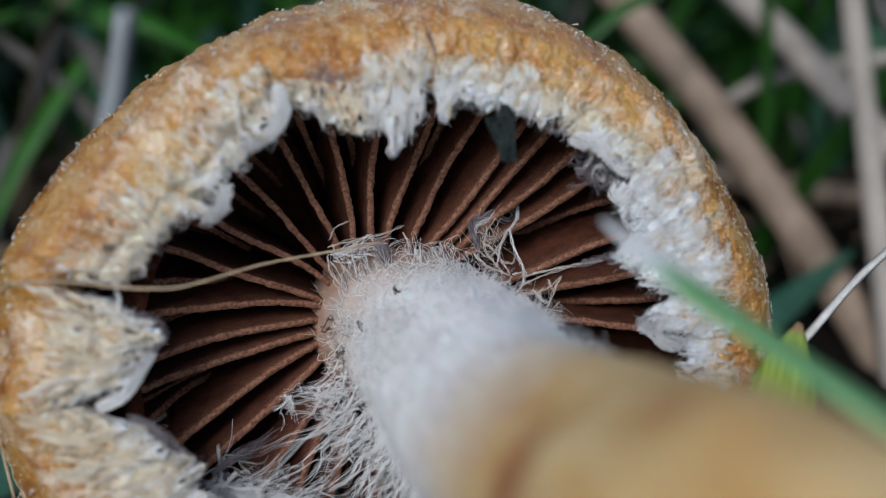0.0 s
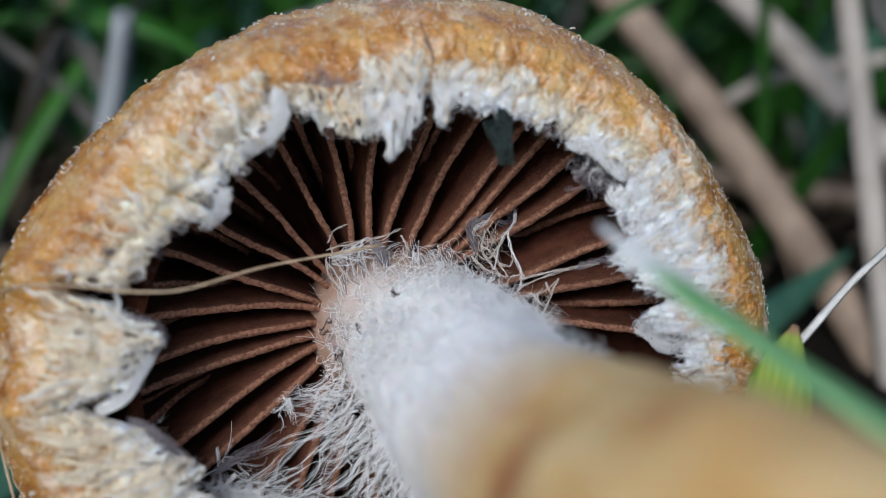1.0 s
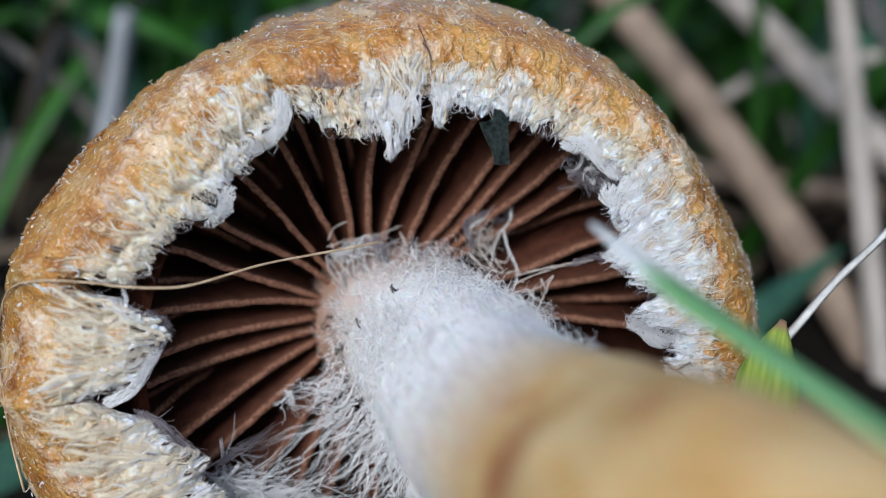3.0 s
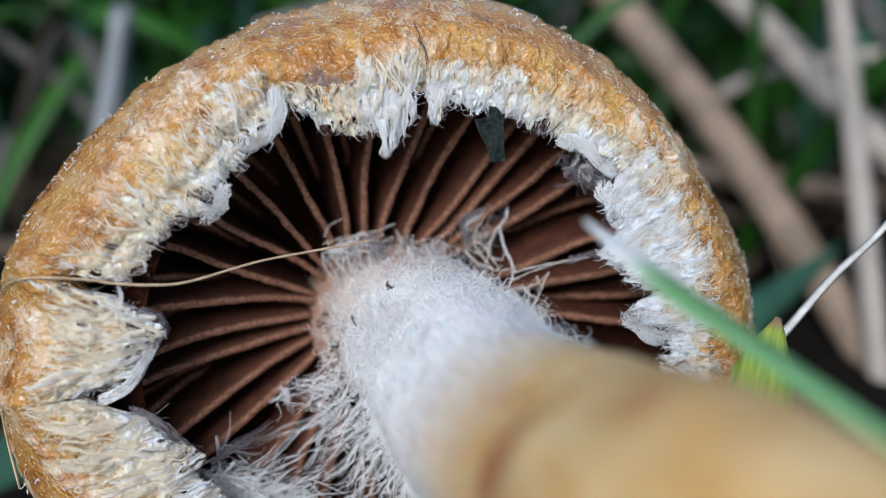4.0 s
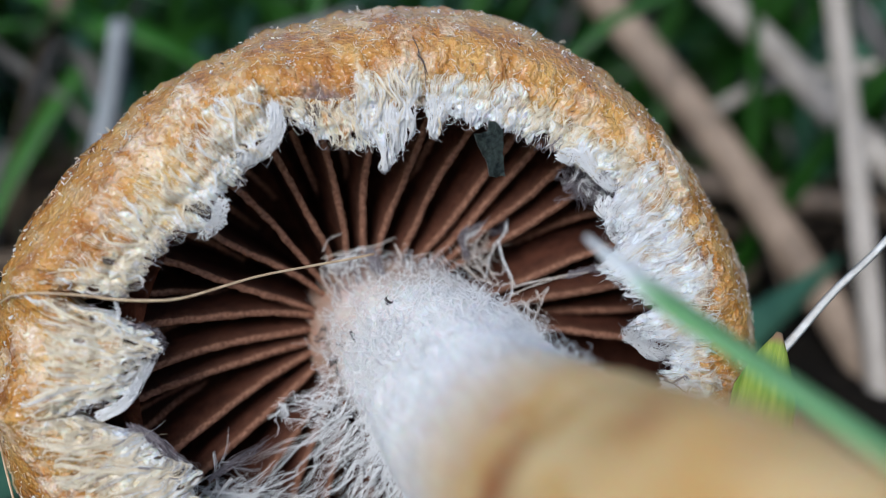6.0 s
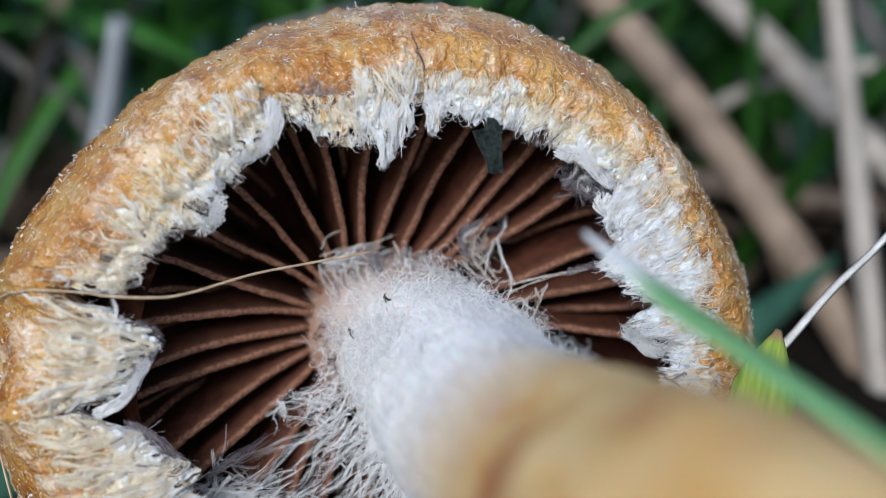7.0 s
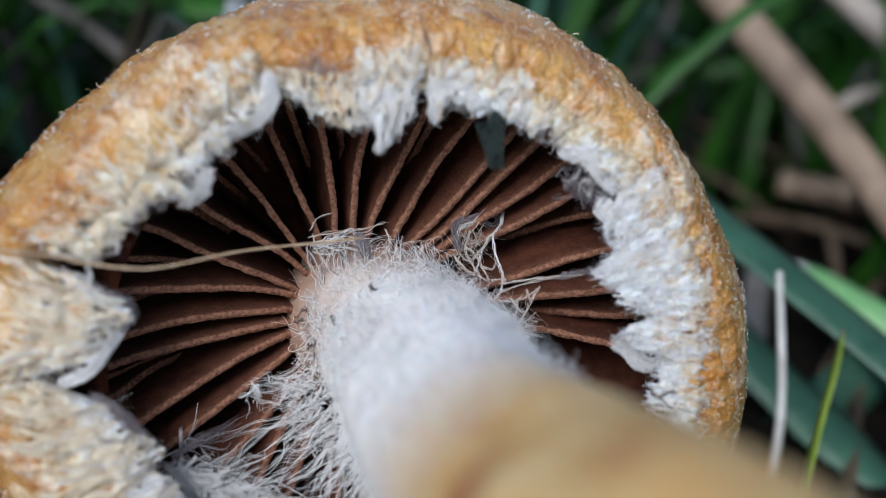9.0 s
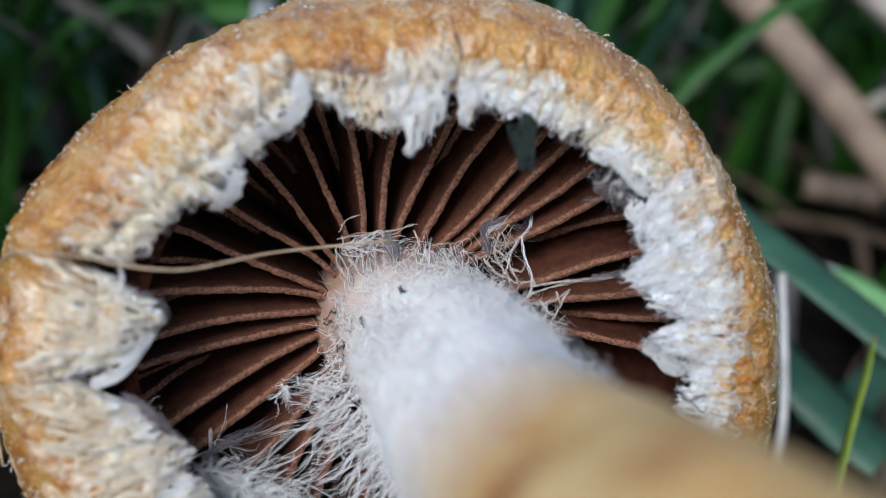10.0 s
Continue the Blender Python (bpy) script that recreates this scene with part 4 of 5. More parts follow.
    rope([(0.00965, 0.00597, -0.00380), (0.00930, 0.00517, -0.00399), (0.00897, 0.00409, -0.00418), (0.00855, 0.00309, -0.00440), (0.00845, 0.00232, -0.00447)], 0.00006, 7, floss, 0.000035)
    rope([(0.00705, 0.00403, -0.00500), (0.00778, 0.00375, -0.00470), (0.00853, 0.00328, -0.00440)], 0.00006, 7, floss, 0.000035)
    rope([(0.00730, 0.00330, -0.00493), (0.00803, 0.00302, -0.00462), (0.00850, 0.00270, -0.00444)], 0.00006, 7, floss, 0.000035)
    rope([(0.00785, 0.00489, -0.00462), (0.00844, 0.00421, -0.00440), (0.00897, 0.00409, -0.00418)], 0.00006, 7, floss, 0.000035)
    rope([(0.00736, 0.00445, -0.00485), (0.00777, 0.00394, -0.00470), (0.00803, 0.00302, -0.00462)], 0.00006, 7, floss, 0.000035)
    rope([(0.00837, 0.00496, -0.00440), (0.00829, 0.00400, -0.00447), (0.00786, 0.00300, -0.00470)], 0.00006, 7, floss, 0.000035)
    rope([(0.00883, 0.00558, -0.00418), (0.00924, 0.00488, -0.00402)], 0.00006, 7, floss, 0.000035)
    rope([(-0.00633, 0.00835, -0.00940), (-0.00583, 0.00926, -0.00963), (-0.00489, 0.00963, -0.00970)], 0.00005, 6, floss, 0.000035)
    rope([(-0.00648, 0.00776, -0.00925), (-0.00440, 0.00832, -0.00935), (-0.00229, 0.00879, -0.00942), (-0.00096, 0.00929, -0.00952)], 0.00005, 6, floss, 0.000035)
    rope([(-0.00611, 0.00799, -0.00930), (-0.00585, 0.00705, -0.00905), (-0.00500, 0.00598, -0.00875), (-0.00438, 0.00546, -0.00860)], 0.00005, 6, floss, 0.000035)
    rope([(-0.00455, 0.00773, -0.00920), (-0.00469, 0.00695, -0.00900), (-0.00423, 0.00604, -0.00875), (-0.00360, 0.00532, -0.00860)], 0.00005, 6, floss, 0.000035)
    rope([(-0.00398, 0.00787, -0.00923), (-0.00371, 0.00684, -0.00895), (-0.00401, 0.00567, -0.00865)], 0.00005, 6, floss, 0.000035)
    rope([(-0.00264, 0.00808, -0.00925), (-0.00249, 0.00732, -0.00905), (-0.00312, 0.00670, -0.00890), (-0.00315, 0.00574, -0.00865)], 0.00005, 6, floss, 0.000035)
    rope([(-0.00092, 0.00880, -0.00940), (-0.00047, 0.00787, -0.00915), (-0.00101, 0.00706, -0.00895)], 0.00005, 6, floss, 0.000035)
    rope([(-0.00004, 0.00733, -0.00900), (0.00070, 0.00797, -0.00915), (0.00208, 0.00818, -0.00917)], 0.00005, 6, floss, 0.000035)
    rope([(-0.00007, 0.00771, -0.00910), (0.00016, 0.00715, -0.00895), (-0.00019, 0.00655, -0.00880)], 0.00005, 6, floss, 0.000035)
    rope([(-0.00643, 0.00719, -0.00910), (-0.00623, 0.00588, -0.00875), (-0.00529, 0.00481, -0.00860)], 0.00005, 6, floss, 0.000035)
    for _ in range(120):
        # fine links across the net and the crest
        c = np.array((0.0052, 0.0082, -0.0080)) if rng.random() < 0.55 else np.array((0.0085, 0.0034, -0.0046))
        p, q = c + rng.normal(0, 0.0009, 3) * (1, 1, 0.3), c + rng.normal(0, 0.0009, 3) * (1, 1, 0.3)
        floss.add(spline([p, (p + q) / 2 + rng.normal(0, 0.0002, 3), q], 9), rng.uniform(0.00002, 0.00004))
    rope([(-0.02044, -0.00171, 0.00060), (-0.01905, -0.00093, 0.00080), (-0.01823, 0.00025, 0.00060), (-0.01754, 0.00159, 0.00020)], 0.00038, 70, hair)
    rope([(-0.01947, 0.00365, 0.00100), (-0.01820, 0.00373, 0.00060), (-0.01734, 0.00345, 0.00010), (-0.01684, 0.00256, -0.00040)], 0.00045, 60, grey)
    rope([(-0.01756, 0.00139, 0.00010), (-0.01726, 0.00206, -0.00020), (-0.01687, 0.00245, -0.00040)], 0.00035, 40, grey)
    rope([(-0.01933, 0.00432, 0.00080), (-0.01922, 0.00486, 0.00100), (-0.01941, 0.00557, 0.00120)], 0.00008, 14, hair)
    rope([(-0.01853, -0.00257, 0.00060), (-0.01711, -0.00347, 0.00040), (-0.01594, -0.00470, 0.00020), (-0.01463, -0.00617, -0.00040)], 0.00050, 60, grey)
    rope([(-0.00963, 0.01790, 0.00140), (-0.00943, 0.01655, 0.00120), (-0.01000, 0.01535, 0.00080), (-0.01132, 0.01447, 0.00060), (-0.01201, 0.01404, 0.00060)], 0.0005, 110, hair)
    rope([(-0.01288, 0.01165, 0.00060), (-0.01315, 0.01059, 0.00030), (-0.01413, 0.00981, 0.00020)], 0.0005, 70, hair)
    rope([(-0.00223, 0.01775, 0.00120), (-0.00175, 0.01639, 0.00080), (-0.00210, 0.01501, 0.00000), (-0.00249, 0.01425, -0.00060)], 0.0005, 80, hair)
    rope([(0.00045, 0.01852, 0.00120), (0.00088, 0.01734, 0.00080), (0.00060, 0.01649, 0.00020), (0.00089, 0.01623, 0.00000)], 0.00022, 40, hair)
    rope([(0.00924, 0.01515, 0.00080), (0.01077, 0.01481, 0.00080), (0.01219, 0.01355, 0.00060), (0.01290, 0.01307, 0.00080)], 0.0005, 70, hair)
    rope([(0.01228, 0.01188, 0.00040), (0.01307, 0.01115, 0.00040), (0.01328, 0.01002, 0.00020)], 0.0007, 110, hair)
    rope([(0.01453, 0.00300, 0.00000), (0.01560, 0.00321, 0.00030), (0.01679, 0.00326, 0.00080)], 0.0007, 120, hair)
    rope([(0.01521, 0.00258, -0.00020), (0.01635, 0.00164, 0.00000), (0.01757, 0.00206, 0.00040)], 0.0006, 80, hair)
    rope([(0.01779, 0.00129, 0.00040), (0.01794, -0.00026, 0.00030), (0.01786, -0.00182, 0.00020)], 0.0006, 60, grey)
    rope([(-0.00213, 0.00534, -0.00259), (-0.00192, 0.00490, -0.00234), (-0.00162, 0.00513, -0.00231)], 0.00016, 9, dark, 0.00004)
    rope([(-0.00447, 0.00286, -0.00432), (-0.00417, 0.00235, -0.00395), (-0.00365, 0.00254, -0.00368)], 0.00010, 6, dark, 0.00004)
    rope([(0.00017, 0.00396, -0.00098), (0.00036, 0.00374, -0.00095), (0.00058, 0.00386, -0.00092)], 0.00010, 5, dark, 0.00004)
    rope([(-0.00275, 0.00795, -0.00848), (-0.00216, 0.00715, -0.00805), (-0.00178, 0.00594, -0.00763)], 0.00022, 16, grey, 0.00004)
    # lace at the rim
    fan(((0.01023, 0.01417, -0.00128), (0.01287, 0.01305, -0.00085)), ((0.01104, 0.01231, -0.00259), (0.01278, 0.01193, -0.00232)), 40, (0, 0, 0), grey, 0.0006, 0.0004, 0.00003)
    fan(((0.01023, 0.01455, -0.00130), (0.01325, 0.01305, -0.00079)), ((0.01090, 0.01268, -0.00212), (0.01319, 0.01231, -0.00178)), 24, (0, 0, 0), hair, 0.0006, 0.0004, 0.00003)
    # a few dark hairs on the bare flesh
    fan(((-0.00645, 0.00242, -0.00812), (-0.00546, -0.00068, -0.00681)), ((-0.00392, 0.00208, -0.00572), (-0.00395, -0.00200, -0.00501)), 7, (0, 0, 0.0002), dark, 0.0008, 0.0003, 0.00003)
    wool.link("white_wool", WHITE_FIBRE, stem, "white wool")
    hair.link("long_hair", WHITE_FIBRE, stem, "long white hairs")
    floss.link("netted_floss", FLOSS_FIBRE, stem, "tan netted floss")
    grey.link("grey_hair", GREY_FIBRE, stem, "violet grey hairs")
    dark.link("dark_hair", DARK_FIBRE, stem, "dark hairs")


stem_wool()


def build_plant_hair():
    """A long dry hair that lies over the rim and ends on the stem's wool."""
    root = thing("plant_hair", "long dry beige plant hair lying over the veil", "plant hair", m=REST)
    pts = [(-0.02690, -0.00860, -0.00400), (-0.02785, -0.00515, -0.00450), (-0.02800, -0.00142, -0.00330), (-0.02885, 0.00091, -0.00530), (-0.02890, 0.00316, -0.00610), (-0.02745, 0.00516, -0.00320), (-0.02503, 0.00603, 0.00070), (-0.02324, 0.00612, 0.00125), (-0.02100, 0.00599, 0.00150), (-0.01970, 0.00580, 0.00165), (-0.01725, 0.00572, 0.00220), (-0.01504, 0.00585, 0.00140), (-0.01105, 0.00694, -0.00040), (-0.00785, 0.00749, -0.00220), (-0.00482, 0.00796, -0.00360), (-0.00284, 0.00832, -0.00440)]
    v, f = tube(spline(pts, 80), np.linspace(0.00007, 0.00008, 80), 7, 0.1, 2)
    mesh_object("strand", v, f, HAIR, root)
    return root


def build_leaf_fragment():
    root = thing("leaf_fragment", "small dark green scrap of leaf stuck on the veil", "leaf scrap", m=REST)
    c = [(0.00300, 0.01627, 0.00244), (0.00387, 0.01645, 0.00256), (0.00394, 0.01715, 0.00253), (0.00439, 0.01712, 0.00260), (0.00488, 0.01649, 0.00270), (0.00487, 0.01502, 0.00267), (0.00502, 0.01366, 0.00256), (0.00407, 0.01354, 0.00243), (0.00382, 0.01459, 0.00254), (0.00331, 0.01549, 0.00252)]
    mid = np.mean(c, 0)
    n = len(c)
    ring = []
    for k in range(n):
        for j in range(6):
            p = np.array(c[k]) * (1 - j / 6) + np.array(c[(k + 1) % n]) * j / 6
            ring.append(p + (p - mid) * 0.06 * noise.noise(p * 4000))
    v, rings = [], (1.0, 0.75, 0.5, 0.25)
    for side in (0, 1):
        for q in rings:
            for p in ring:
                x = mid + (p - mid) * q
                v.append(x + (0, 0, 0.00022 * noise.noise(x * 2500) + 0.0001 * (1 - q) - side * 0.00022))
    m = len(ring)
    f = grid_faces(4, m)
    f += [tuple(w + 4 * m for w in q[::-1]) for q in grid_faces(4, m)]
    f += [(k, k + 4 * m, (k + 1) % m + 4 * m, (k + 1) % m) for k in range(m)]
    f += [tuple(range(3 * m, 4 * m)), tuple(range(7 * m, 8 * m))[::-1]]
    mesh_object("scrap", v, f, SCRAP, root, smooth=False)
    return root


SCRAP = simple("dark_leaf_scrap", (0.006, 0.010, 0.009), (0.13, 0.17, 0.15), 3000, 0.28, 0.0008)
PLANT_HAIR, SCRAP_LEAF = build_plant_hair(), build_leaf_fragment()


# ---- straw, grass and twigs round it ----
def stalk(name, label, pts, r0, r1, material, group="", category="straw"):
    base = Vector(pts[0])
    root = thing(name, label, category, group, Matrix.Translation(base))
    line = spline([Vector(p) - base for p in pts], 30)
    v, f = tube(line, np.linspace(r0, r1, 30), 14, 0.05, len(bpy.data.objects))
    mesh_object("stalk", v, f, material, root)
    return root


def grass_blade(name, label, pts, width, turn, material, group="grass blades", fold=0.25, point=True):
    base = Vector(pts[0])
    root = thing(name, label, "grass plant", group, Matrix.Translation(base))
    v, f = blade([Vector(p) - base for p in pts], width, turn, fold, 22, point)
    mesh_object("blade", v, f, material, root)
    return root


STRAWS = "dead straw"
stalk("straw_stalk", "thick tan dead straw stalk leaning in the grass", [(0.02923, 0.19151, 0.04702), (0.04656, 0.16960, 0.02685), (0.05758, 0.14819, 0.01070), (0.06482, 0.12864, -0.00210), (0.06831, 0.11512, -0.00915)], 0.0034, 0.0031, STRAW, STRAWS)
stalk("straw_stalk", "pale tan straw stalk lying slanted behind", [(0.04592, 0.19841, 0.05309), (0.06310, 0.17499, 0.03529), (0.07029, 0.16065, 0.02658), (0.08709, 0.13718, 0.00866)], 0.0028, 0.0028, STRAW_PALE, STRAWS)
stalk("straw_stalk", "bleached upright straw, thin and pale grey", [(0.06210, 0.15631, 0.05577), (0.06303, 0.14825, 0.04122), (0.06435, 0.13646, 0.02014), (0.06479, 0.12200, -0.00220), (0.06473, 0.10974, -0.01912)], 0.0018, 0.0017, STRAW_PALE, STRAWS)
stalk("twig", "thin beige grass stem across the straw", [(0.05157, 0.18523, 0.02063), (0.06174, 0.18735, 0.02587), (0.07332, 0.18370, 0.03019), (0.08739, 0.17941, 0.03295)], 0.0012, 0.0012, STRAW_PALE, STRAWS)
stalk("twig", "brown twig in the shade under the straw", [(0.04954, 0.19059, 0.00723), (0.07149, 0.18425, 0.00495), (0.08548, 0.17863, 0.00442), (0.10083, 0.17243, 0.00247)], 0.0026, 0.0022, STRAW, STRAWS)

stalk("straw_stalk", "bleached grey withered grass stem among green grass", [(-0.05445, 0.12584, 0.00700), (-0.04705, 0.13095, 0.03291), (-0.04362, 0.13084, 0.04595), (-0.04354, 0.13122, 0.04688)], 0.0017, 0.0014, STEM_GREY, STRAWS)
# this blade takes the shaded straw tone to darken the background
grass_blade("dead_grass_plant", "withered grass blade, coloured dull brown for shade", [(-0.07823, 0.15540, 0.00002), (-0.07201, 0.15964, 0.02378), (-0.06555, 0.16120, 0.04093), (-0.06318, 0.16549, 0.05151)], 0.0040, 10, SHADED_STRAW, point=False)
grass_blade("grass_plant", "fresh green grass blade arching over", [(-0.07318, 0.17516, 0.04875), (-0.06024, 0.16720, 0.04243), (-0.05141, 0.16664, 0.04107), (-0.03678, 0.16830, 0.03190)], 0.0045, 60, GRASS_FRESH)
grass_blade("grass_plant", "fresh green grass blade arching over", [(-0.08029, 0.14403, -0.00140), (-0.07269, 0.15190, 0.01800), (-0.06416, 0.16332, 0.03288), (-0.05599, 0.17363, 0.04501)], 0.0042, 25, GRASS_FRESH)
grass_blade("grass_plant", "fresh green grass blade arching over", [(-0.02032, 0.13834, 0.03788), (-0.01907, 0.14084, 0.04405), (-0.01740, 0.14397, 0.05177)], 0.0030, 5, GRASS, point=False)
stalk("dry_grass", "pale yellow green grass stem behind the cap", [(-0.02500, 0.13110, 0.04480), (-0.02300, 0.13120, 0.04540), (-0.01965, 0.13169, 0.04641), (-0.01157, 0.13756, 0.04780)], 0.0014, 0.0014, GRASS_DRY, "grass blades", "grass")
grass_blade("grass_plant", "pale forked grass blade", [(0.03107, 0.21639, 0.04616), (0.02894, 0.21287, 0.03726), (0.02616, 0.21020, 0.03055), (0.02370, 0.21297, 0.02400)], 0.0040, 10, GRASS_DRY)
grass_blade("grass_plant", "green grass blade lying across", [(0.00697, 0.22663, 0.01834), (0.02428, 0.22320, 0.02268), (0.04582, 0.21899, 0.02488), (0.06810, 0.22212, 0.03208)], 0.0050, 70, GRASS)
grass_blade("grass_plant", "green grass blade leaning", [(0.03684, 0.20502, -0.01043), (0.04326, 0.20449, 0.01539), (0.04951, 0.20523, 0.03077), (0.05758, 0.20656, 0.04757)], 0.0042, 20, GRASS)

grass_blade("grass_plant", "broad dark blue green grass blade low in the shade", [(0.01991, 0.12131, 0.00955), (0.02805, 0.11357, 0.00323), (0.03466, 0.10658, -0.00113), (0.04456, 0.09871, -0.00786)], 0.0085, 30, GRASS_TEAL)
grass_blade("grass_plant", "broad dark blue green grass blade low in the shade", [(0.01703, 0.10786, -0.01095), (0.03146, 0.11613, -0.00406), (0.04388, 0.12410, 0.00213), (0.06386, 0.13828, 0.01019)], 0.0075, 60, GRASS_TEAL)
grass_blade("grass_plant", "broad dark blue green grass blade leaning behind the cap", [(0.00385, 0.12369, 0.03637), (0.01317, 0.11406, 0.02832), (0.02070, 0.10586, 0.02390), (0.02902, 0.09741, 0.01885), (0.03783, 0.08859, 0.01289)], 0.0074, 20, GRASS_TEAL, point=False)
grass_blade("dead_grass_plant", "pale violet grey withered blade low in the litter", [(0.02546, 0.12201, -0.00257), (0.02645, 0.12429, 0.00321), (0.02815, 0.13054, 0.00541), (0.03015, 0.13755, 0.00950)], 0.0040, 20, GRASS_DRY, point=False)
grass_blade("grass_plant", "dark green grass blade beside the cap", [(-0.06167, 0.09961, -0.00446), (-0.06062, 0.11181, -0.00099), (-0.06028, 0.12459, 0.00391), (-0.05923, 0.13828, 0.01107)], 0.0060, 20, GRASS)
grass_blade("grass_plant", "dark green grass blade beside the cap", [(-0.05523, 0.08873, -0.00467), (-0.05226, 0.09514, -0.00216), (-0.04954, 0.10121, -0.00048), (-0.04670, 0.11180, -0.00098)], 0.0070, 40, GRASS_TEAL)

grass_blade("dead_grass_plant", "pale whitish dead grass tip", [(0.06108, 0.11831, 0.04190), (0.05644, 0.12019, 0.04653), (0.05430, 0.12154, 0.04983), (0.05323, 0.12261, 0.05248)], 0.0032, 30, GRASS_DRY)


def build_meadow():
    """Grass and dead straw all round, thick enough to hide the soil."""
    rng = np.random.default_rng(3)
    eye = np.array((0, 0, 0.065))
    # the straw litter has its shade put into the colour
    sets = ((GRASS, 2600, 0.0030, "meadow_grass", "dense green grass blades", 0.08), (GRASS_TEAL, 1200, 0.0034, "meadow_dark_grass", "dark blue green grass blades", 0.06), (GRASS_DRY, 700, 0.0026, "meadow_dead_grass", "withered grey grass blades", 0.05), (SHADED_STRAW, 1100, 0.0030, "straw_litter", "dead straw litter, coloured dark for shade", 0.03))
    for mat, count, width, name, label, high in sets:
        vs, fs, n = [], [], 0
        k = 0
        while k < count:
            k += 1
            near = rng.random() < 0.6
            x, y = (rng.uniform(-0.2, 0.22), rng.uniform(0.06, 0.34)) if near else (rng.uniform(-0.6, 0.6), rng.uniform(-0.4, 0.9))
            a, h = rng.uniform(0, 6.28), high * rng.uniform(0.4, 1.3)
            litter = high < 0.05
            lean = rng.uniform(0.04, 0.12) if litter else rng.uniform(0.3, 1.4) * h
            hz = rng.uniform(0.002, 0.02) if litter else h
            d = np.array((math.cos(a), math.sin(a), 0))
            p = np.array((x, y, -0.004))
            pts = [p, p + d * lean * 0.25 + (0, 0, hz * 0.55), p + d * lean * 0.6 + (0, 0, hz * 0.9), p + d * lean + (0, 0, hz * rng.uniform(0.6, 1.0))]
            line = spline(pts, 9)
            gap = np.linalg.norm(line - eye, axis=1)
            if gap.min() < 0.15 and not (gap.min() > 0.105 and line[:, 2].max() < 0.012 and line[:, 1].min() > 0.085):
                continue
            if near and (0.0 < x < 0.13 and y < 0.20 or -0.10 < x < -0.01 and y < 0.20 and rng.random() < 0.88):
                continue
            if line[:, 1].min() < 0.1 and line[:, 2].max() > 0.012 and np.abs(line[:, 0]).min() < 0.12:
                continue
            v, f = blade(pts, width * rng.uniform(0.6, 1.5), rng.uniform(-60, 60), 0.3, 8)
            vs.append(v)
            fs += [tuple(i + n for i in face) for face in f]
            n += len(v)
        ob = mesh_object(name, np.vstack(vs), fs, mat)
        tagged(ob, label, "grass", kind="stuff")


build_meadow()


def leaf_material(name, dark, light, dry):
    """Glaucous leaf with long veins; 'dry' bleaches its end."""
    m, nt, b = shader(name)
    co = nt.nodes.new("ShaderNodeTexCoord").outputs["Object"]
    mp = nt.nodes.new("ShaderNodeMapping")
    mp.inputs["Scale"].default_value = (0.05, 1, 1)
    nt.links.new(co, mp.inputs["Vector"])
    vein = noise_tex(nt, 2400, 3, 0.6, mp.outputs[0])
    col = ramp(nt, vein, [(0.35, dark), (0.65, light)])
    blot = math_node(nt, "ADD", attribute(nt, "dry"), math_node(nt, "MULTIPLY", math_node(nt, "SUBTRACT", noise_tex(nt, 900, 3, 0.5, co), 0.5), 0.5))
    col = mixed(nt, ramp(nt, blot, [(0.3, (0, 0, 0)), (0.7, (1, 1, 1))]), col, dry)
    nt.links.new(col, b.inputs["Base Color"])
    b.inputs["Roughness"].default_value = 0.28
    t = nt.nodes.new("ShaderNodeBsdfTranslucent")
    nt.links.new(col, t.inputs["Color"])
    x = nt.nodes.new("ShaderNodeMixShader")
    x.inputs[0].default_value = 0.3
    nt.links.new(b.outputs[0], x.inputs[1])
    nt.links.new(t.outputs[0], x.inputs[2])
    nt.links.new(x.outputs[0], nt.nodes["Material Output"].inputs["Surface"])
    bumped(nt, b, vein, 0.0002)
    return m


PALE_FIBRE = simple("pale_plant_fibre", (0.46, 0.45, 0.41), (0.70, 0.70, 0.66), 900, 0.6, 0.0001)
LEAF_GREEN = leaf_material("glaucous_leaf", (0.15, 0.40, 0.14), (0.29, 0.56, 0.25), (0.88, 0.91, 0.90))
LEAF_YELLOW = leaf_material("yellowing_leaf", (0.16, 0.30, 0.03), (0.46, 0.55, 0.10), (0.36, 0.22, 0.12))


def build_green_leaf():
    """The blade that crosses the rim; along its own x from the tip."""
    root = thing("green_leaf", "glaucous green grass leaf with a bleached tip", "leaf", m=LEAF_ROWS[0][1])
    v, f = blade([(0.075, 0, -0.004), (0.05, 0, 0), (0.025, 0, 0.0008), (0, 0, 0)], 0.0054, 0, 0.22, 60, taper=12)
    dry = [max(0.0, 1.15 - p[0] / 0.006) for p in v]
    mesh_object("blade", v, f, LEAF_GREEN, root, "", {"dry": dry})
    rib = spline([(0.07, 0, -0.0036), (0.05, 0, -0.0001), (0.025, 0, 0.0007), (0.004, 0, 0)], 30)
    v, f = tube(rib, np.linspace(0.00028, 0.00012, 30), 8)
    mesh_object("midrib", v, f, LEAF_GREEN, root, "", {"dry": [0.25] * len(v)})
    return root


def build_leaf_stub():
    root = thing("leaf_stub", "torn yellow green grass leaf stub with brown tip", "leaf", m=STUB_ROWS[0][1])
    v, f = blade([(0.04, 0, 0), (0.02, 0, 0), (0.008, 0, 0.0002), (0, 0, 0)], 0.0042, 0, 0.2, 60, taper=4.5)
    dry = [max(0.0, 1 - p[0] / 0.0016) for p in v]
    mesh_object("blade", v, f, LEAF_YELLOW, root, "", {"dry": dry})
    return root


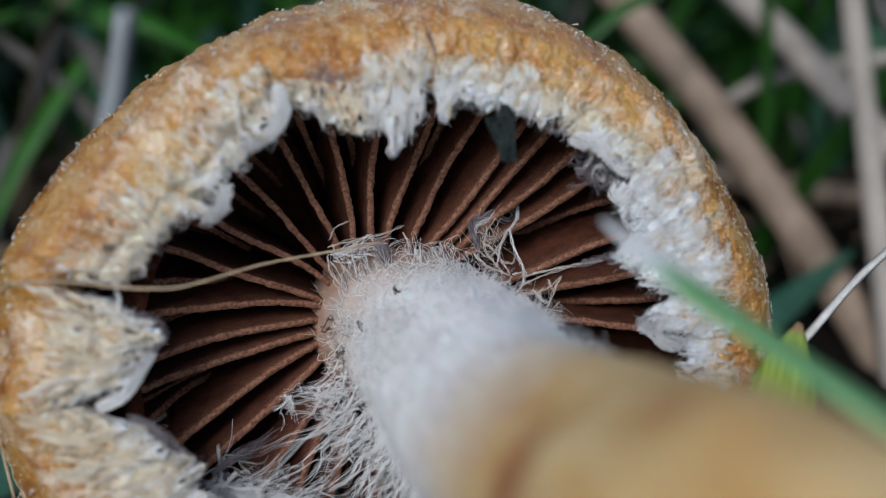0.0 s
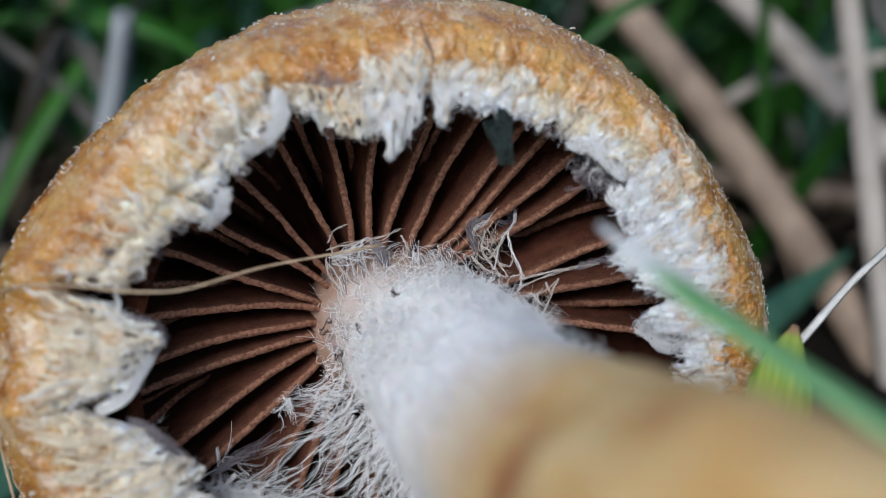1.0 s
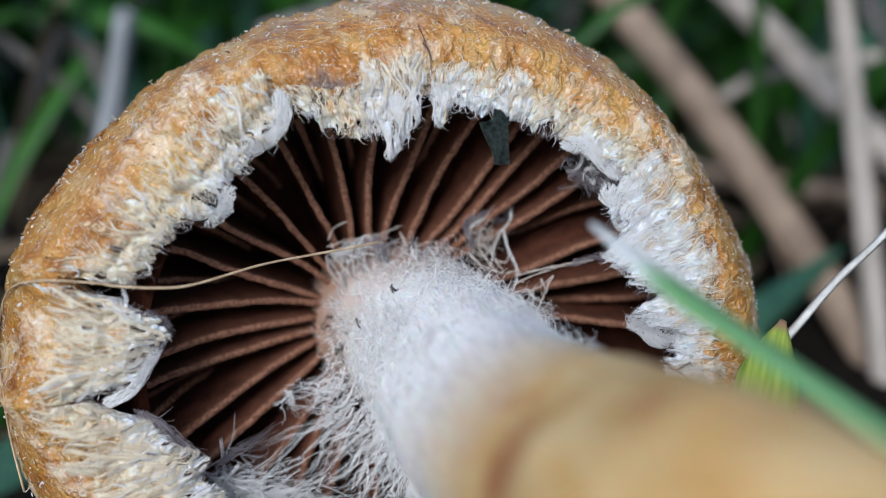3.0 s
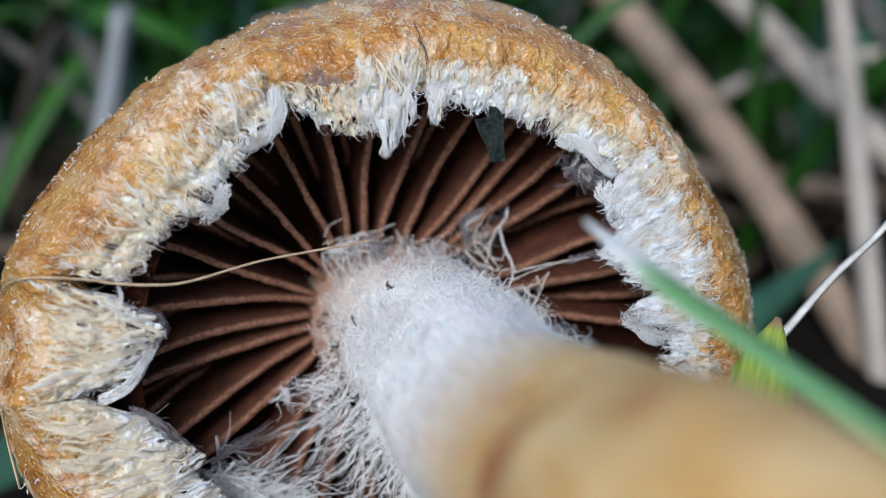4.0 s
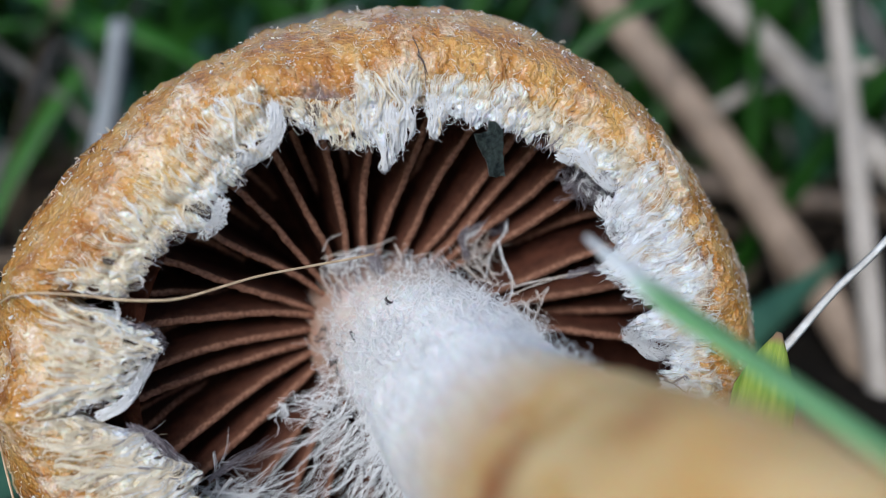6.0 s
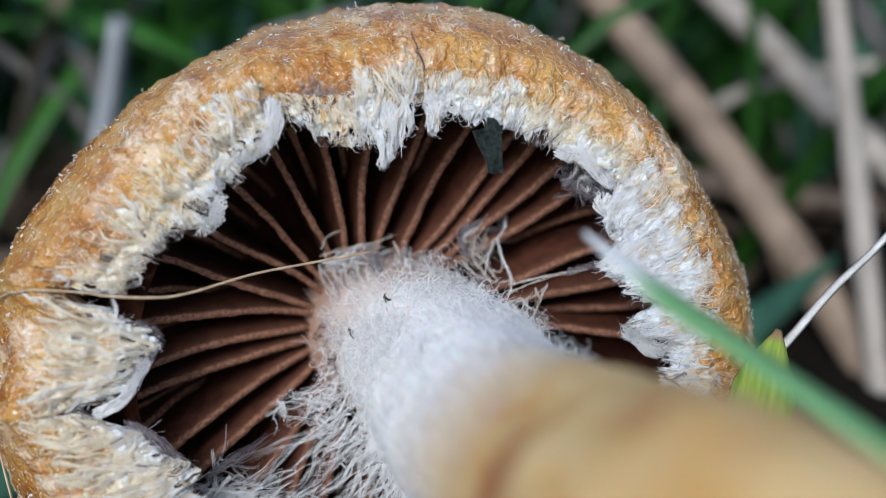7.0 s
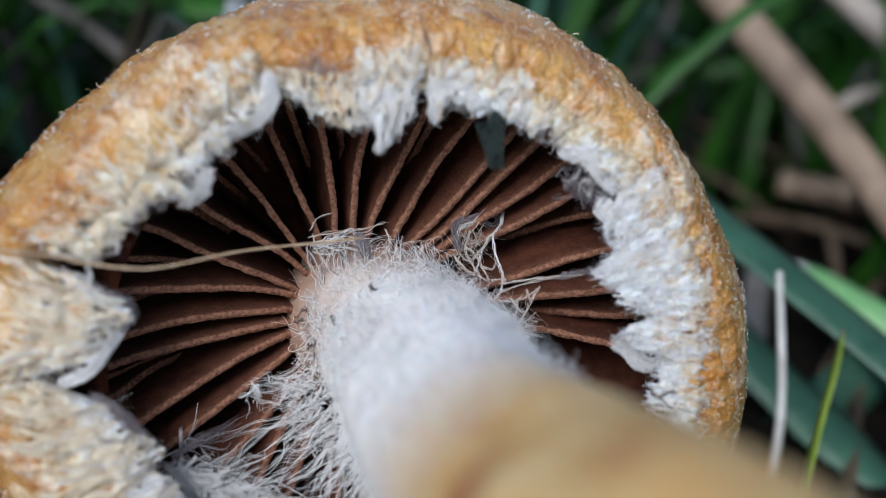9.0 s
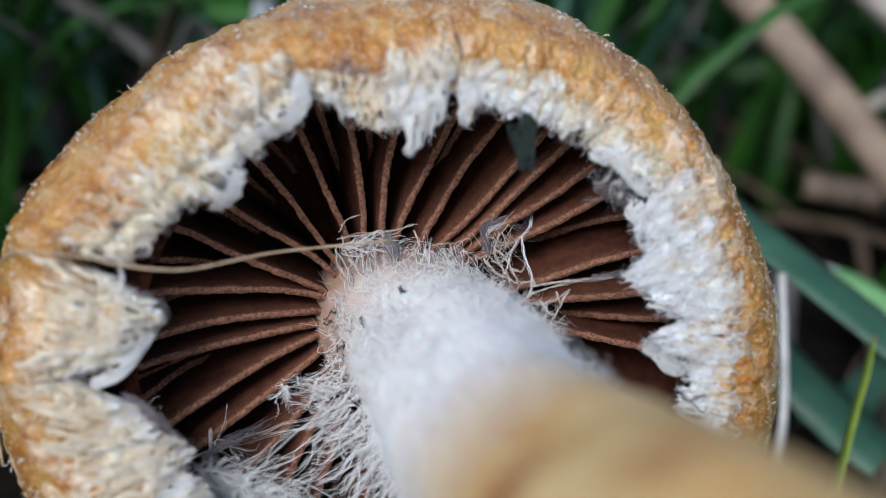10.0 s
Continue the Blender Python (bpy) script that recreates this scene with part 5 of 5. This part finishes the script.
def build_plant_fibre():
    root = thing("plant_fibre", "thin white plant fibre", "plant fibre", m=FIBRE_ROWS[0][1])
    line = spline([(-0.0035, 0.0001, 0), (0, 0, 0), (0.005, 0.0002, 0), (0.010, 0, 0.0002), (0.0172, 0.0006, 0)], 24)
    v, f = tube(line, np.linspace(0.00034, 0.0002, 24), 8, 0.1, 5)
    mesh_object("fibre", v, f, PALE_FIBRE, root)
    return root


LEAF_ROWS = [(0, pose(0.00711, 0.04112, 0.04990, -7.96, 22.25, -40.48)),
             (7.4, pose(0.00711, 0.04112, 0.04990, -7.96, 22.25, -40.48)),
             (7.6, pose(0.00701, 0.04816, 0.04582, -8.40, 18.09, -43.79)),
             (7.8, pose(0.01181, 0.05839, 0.04067, -6.47, 25.70, -40.65)),
             (8.0, pose(0.02043, 0.08486, 0.03082, 26.82, 27.34, -32.27)),
             (8.3, pose(0.02604, 0.11921, 0.01919, 55.86, 20.62, -33.51)),
             (8.5, pose(0.03127, 0.13553, 0.01207, 55.96, 17.49, -34.66)),
             (10, pose(0.03127, 0.13553, 0.01207, 55.96, 17.49, -34.66))]
STUB_ROWS = [(0, pose(0.02313, 0.05648, 0.03719, -3.23, 30.43, -114.75)),
             (7.4, pose(0.02313, 0.05648, 0.03719, -3.23, 30.43, -114.75)),
             (7.6, pose(0.02112, 0.06064, 0.03379, -10.88, 38.04, -123.09)),
             (7.8, pose(0.02123, 0.06751, 0.03074, 44.99, 37.69, -119.15)),
             (8.0, pose(0.02221, 0.07554, 0.02888, 106.22, 41.79, -109.34)),
             (8.3, pose(0.02337, 0.08677, 0.02385, 100.27, 41.86, -117.40)),
             (8.5, pose(0.02361, 0.09219, 0.02191, 98.79, 42.45, -119.26)),
             (10, pose(0.02361, 0.09219, 0.02191, 98.79, 42.45, -119.26))]
FIBRE_ROWS = [(0, pose(0.02472, 0.05870, 0.03515, 42.14, -42.63, 20.68)), (7.4, pose(0.02472, 0.05870, 0.03515, 42.14, -42.63, 20.68)), (7.6, pose(0.02261, 0.06177, 0.03385, 34.16, -49.32, 29.09)), (7.8, pose(0.01688, 0.06212, 0.03350, 9.69, -49.06, 59.19)),
              (7.9, pose(0.01064, 0.04992, 0.02628, -4.16, -68.66, 75.92)), (8.0, pose(0.00997, 0.04936, 0.02684, -8.00, -69.12, 80.17)), (8.1, pose(0.00881, 0.05002, 0.02638, -7.67, -69.02, 79.68)), (8.3, pose(0.00561, 0.05074, 0.02632, -11.20, -68.74, 82.00)), (8.5, pose(0.00341, 0.05108, 0.02629, -12.64, -68.59, 83.27)), (9.0, pose(0.00341, 0.05108, 0.02629, -12.64, -68.59, 83.27)), (9.5, pose(0.00201, 0.05108, 0.02629, -12.64, -68.59, 83.27)), (10, pose(0.00161, 0.05108, 0.02629, -12.64, -68.59, 83.27))]
LEAF, STUB, FIBRE = build_green_leaf(), build_leaf_stub(), build_plant_fibre()


def motions():
    ts = [r[0] for r in PATH]
    walk(focus_mark, [(t, pose(*[float(np.interp(t, ts, [r[k] for r in PATH])) for k in range(1, 7)]) @ Matrix.Translation((0, 0, -d))) for t, d in SHARP])
    walk(MUSHROOM, MUSHROOM_ROWS)
    walk(PLANT_HAIR, MUSHROOM_ROWS)
    walk(SCRAP_LEAF, MUSHROOM_ROWS)
    walk(LEAF, LEAF_ROWS)
    walk(STUB, STUB_ROWS)
    walk(FIBRE, FIBRE_ROWS)


motions()
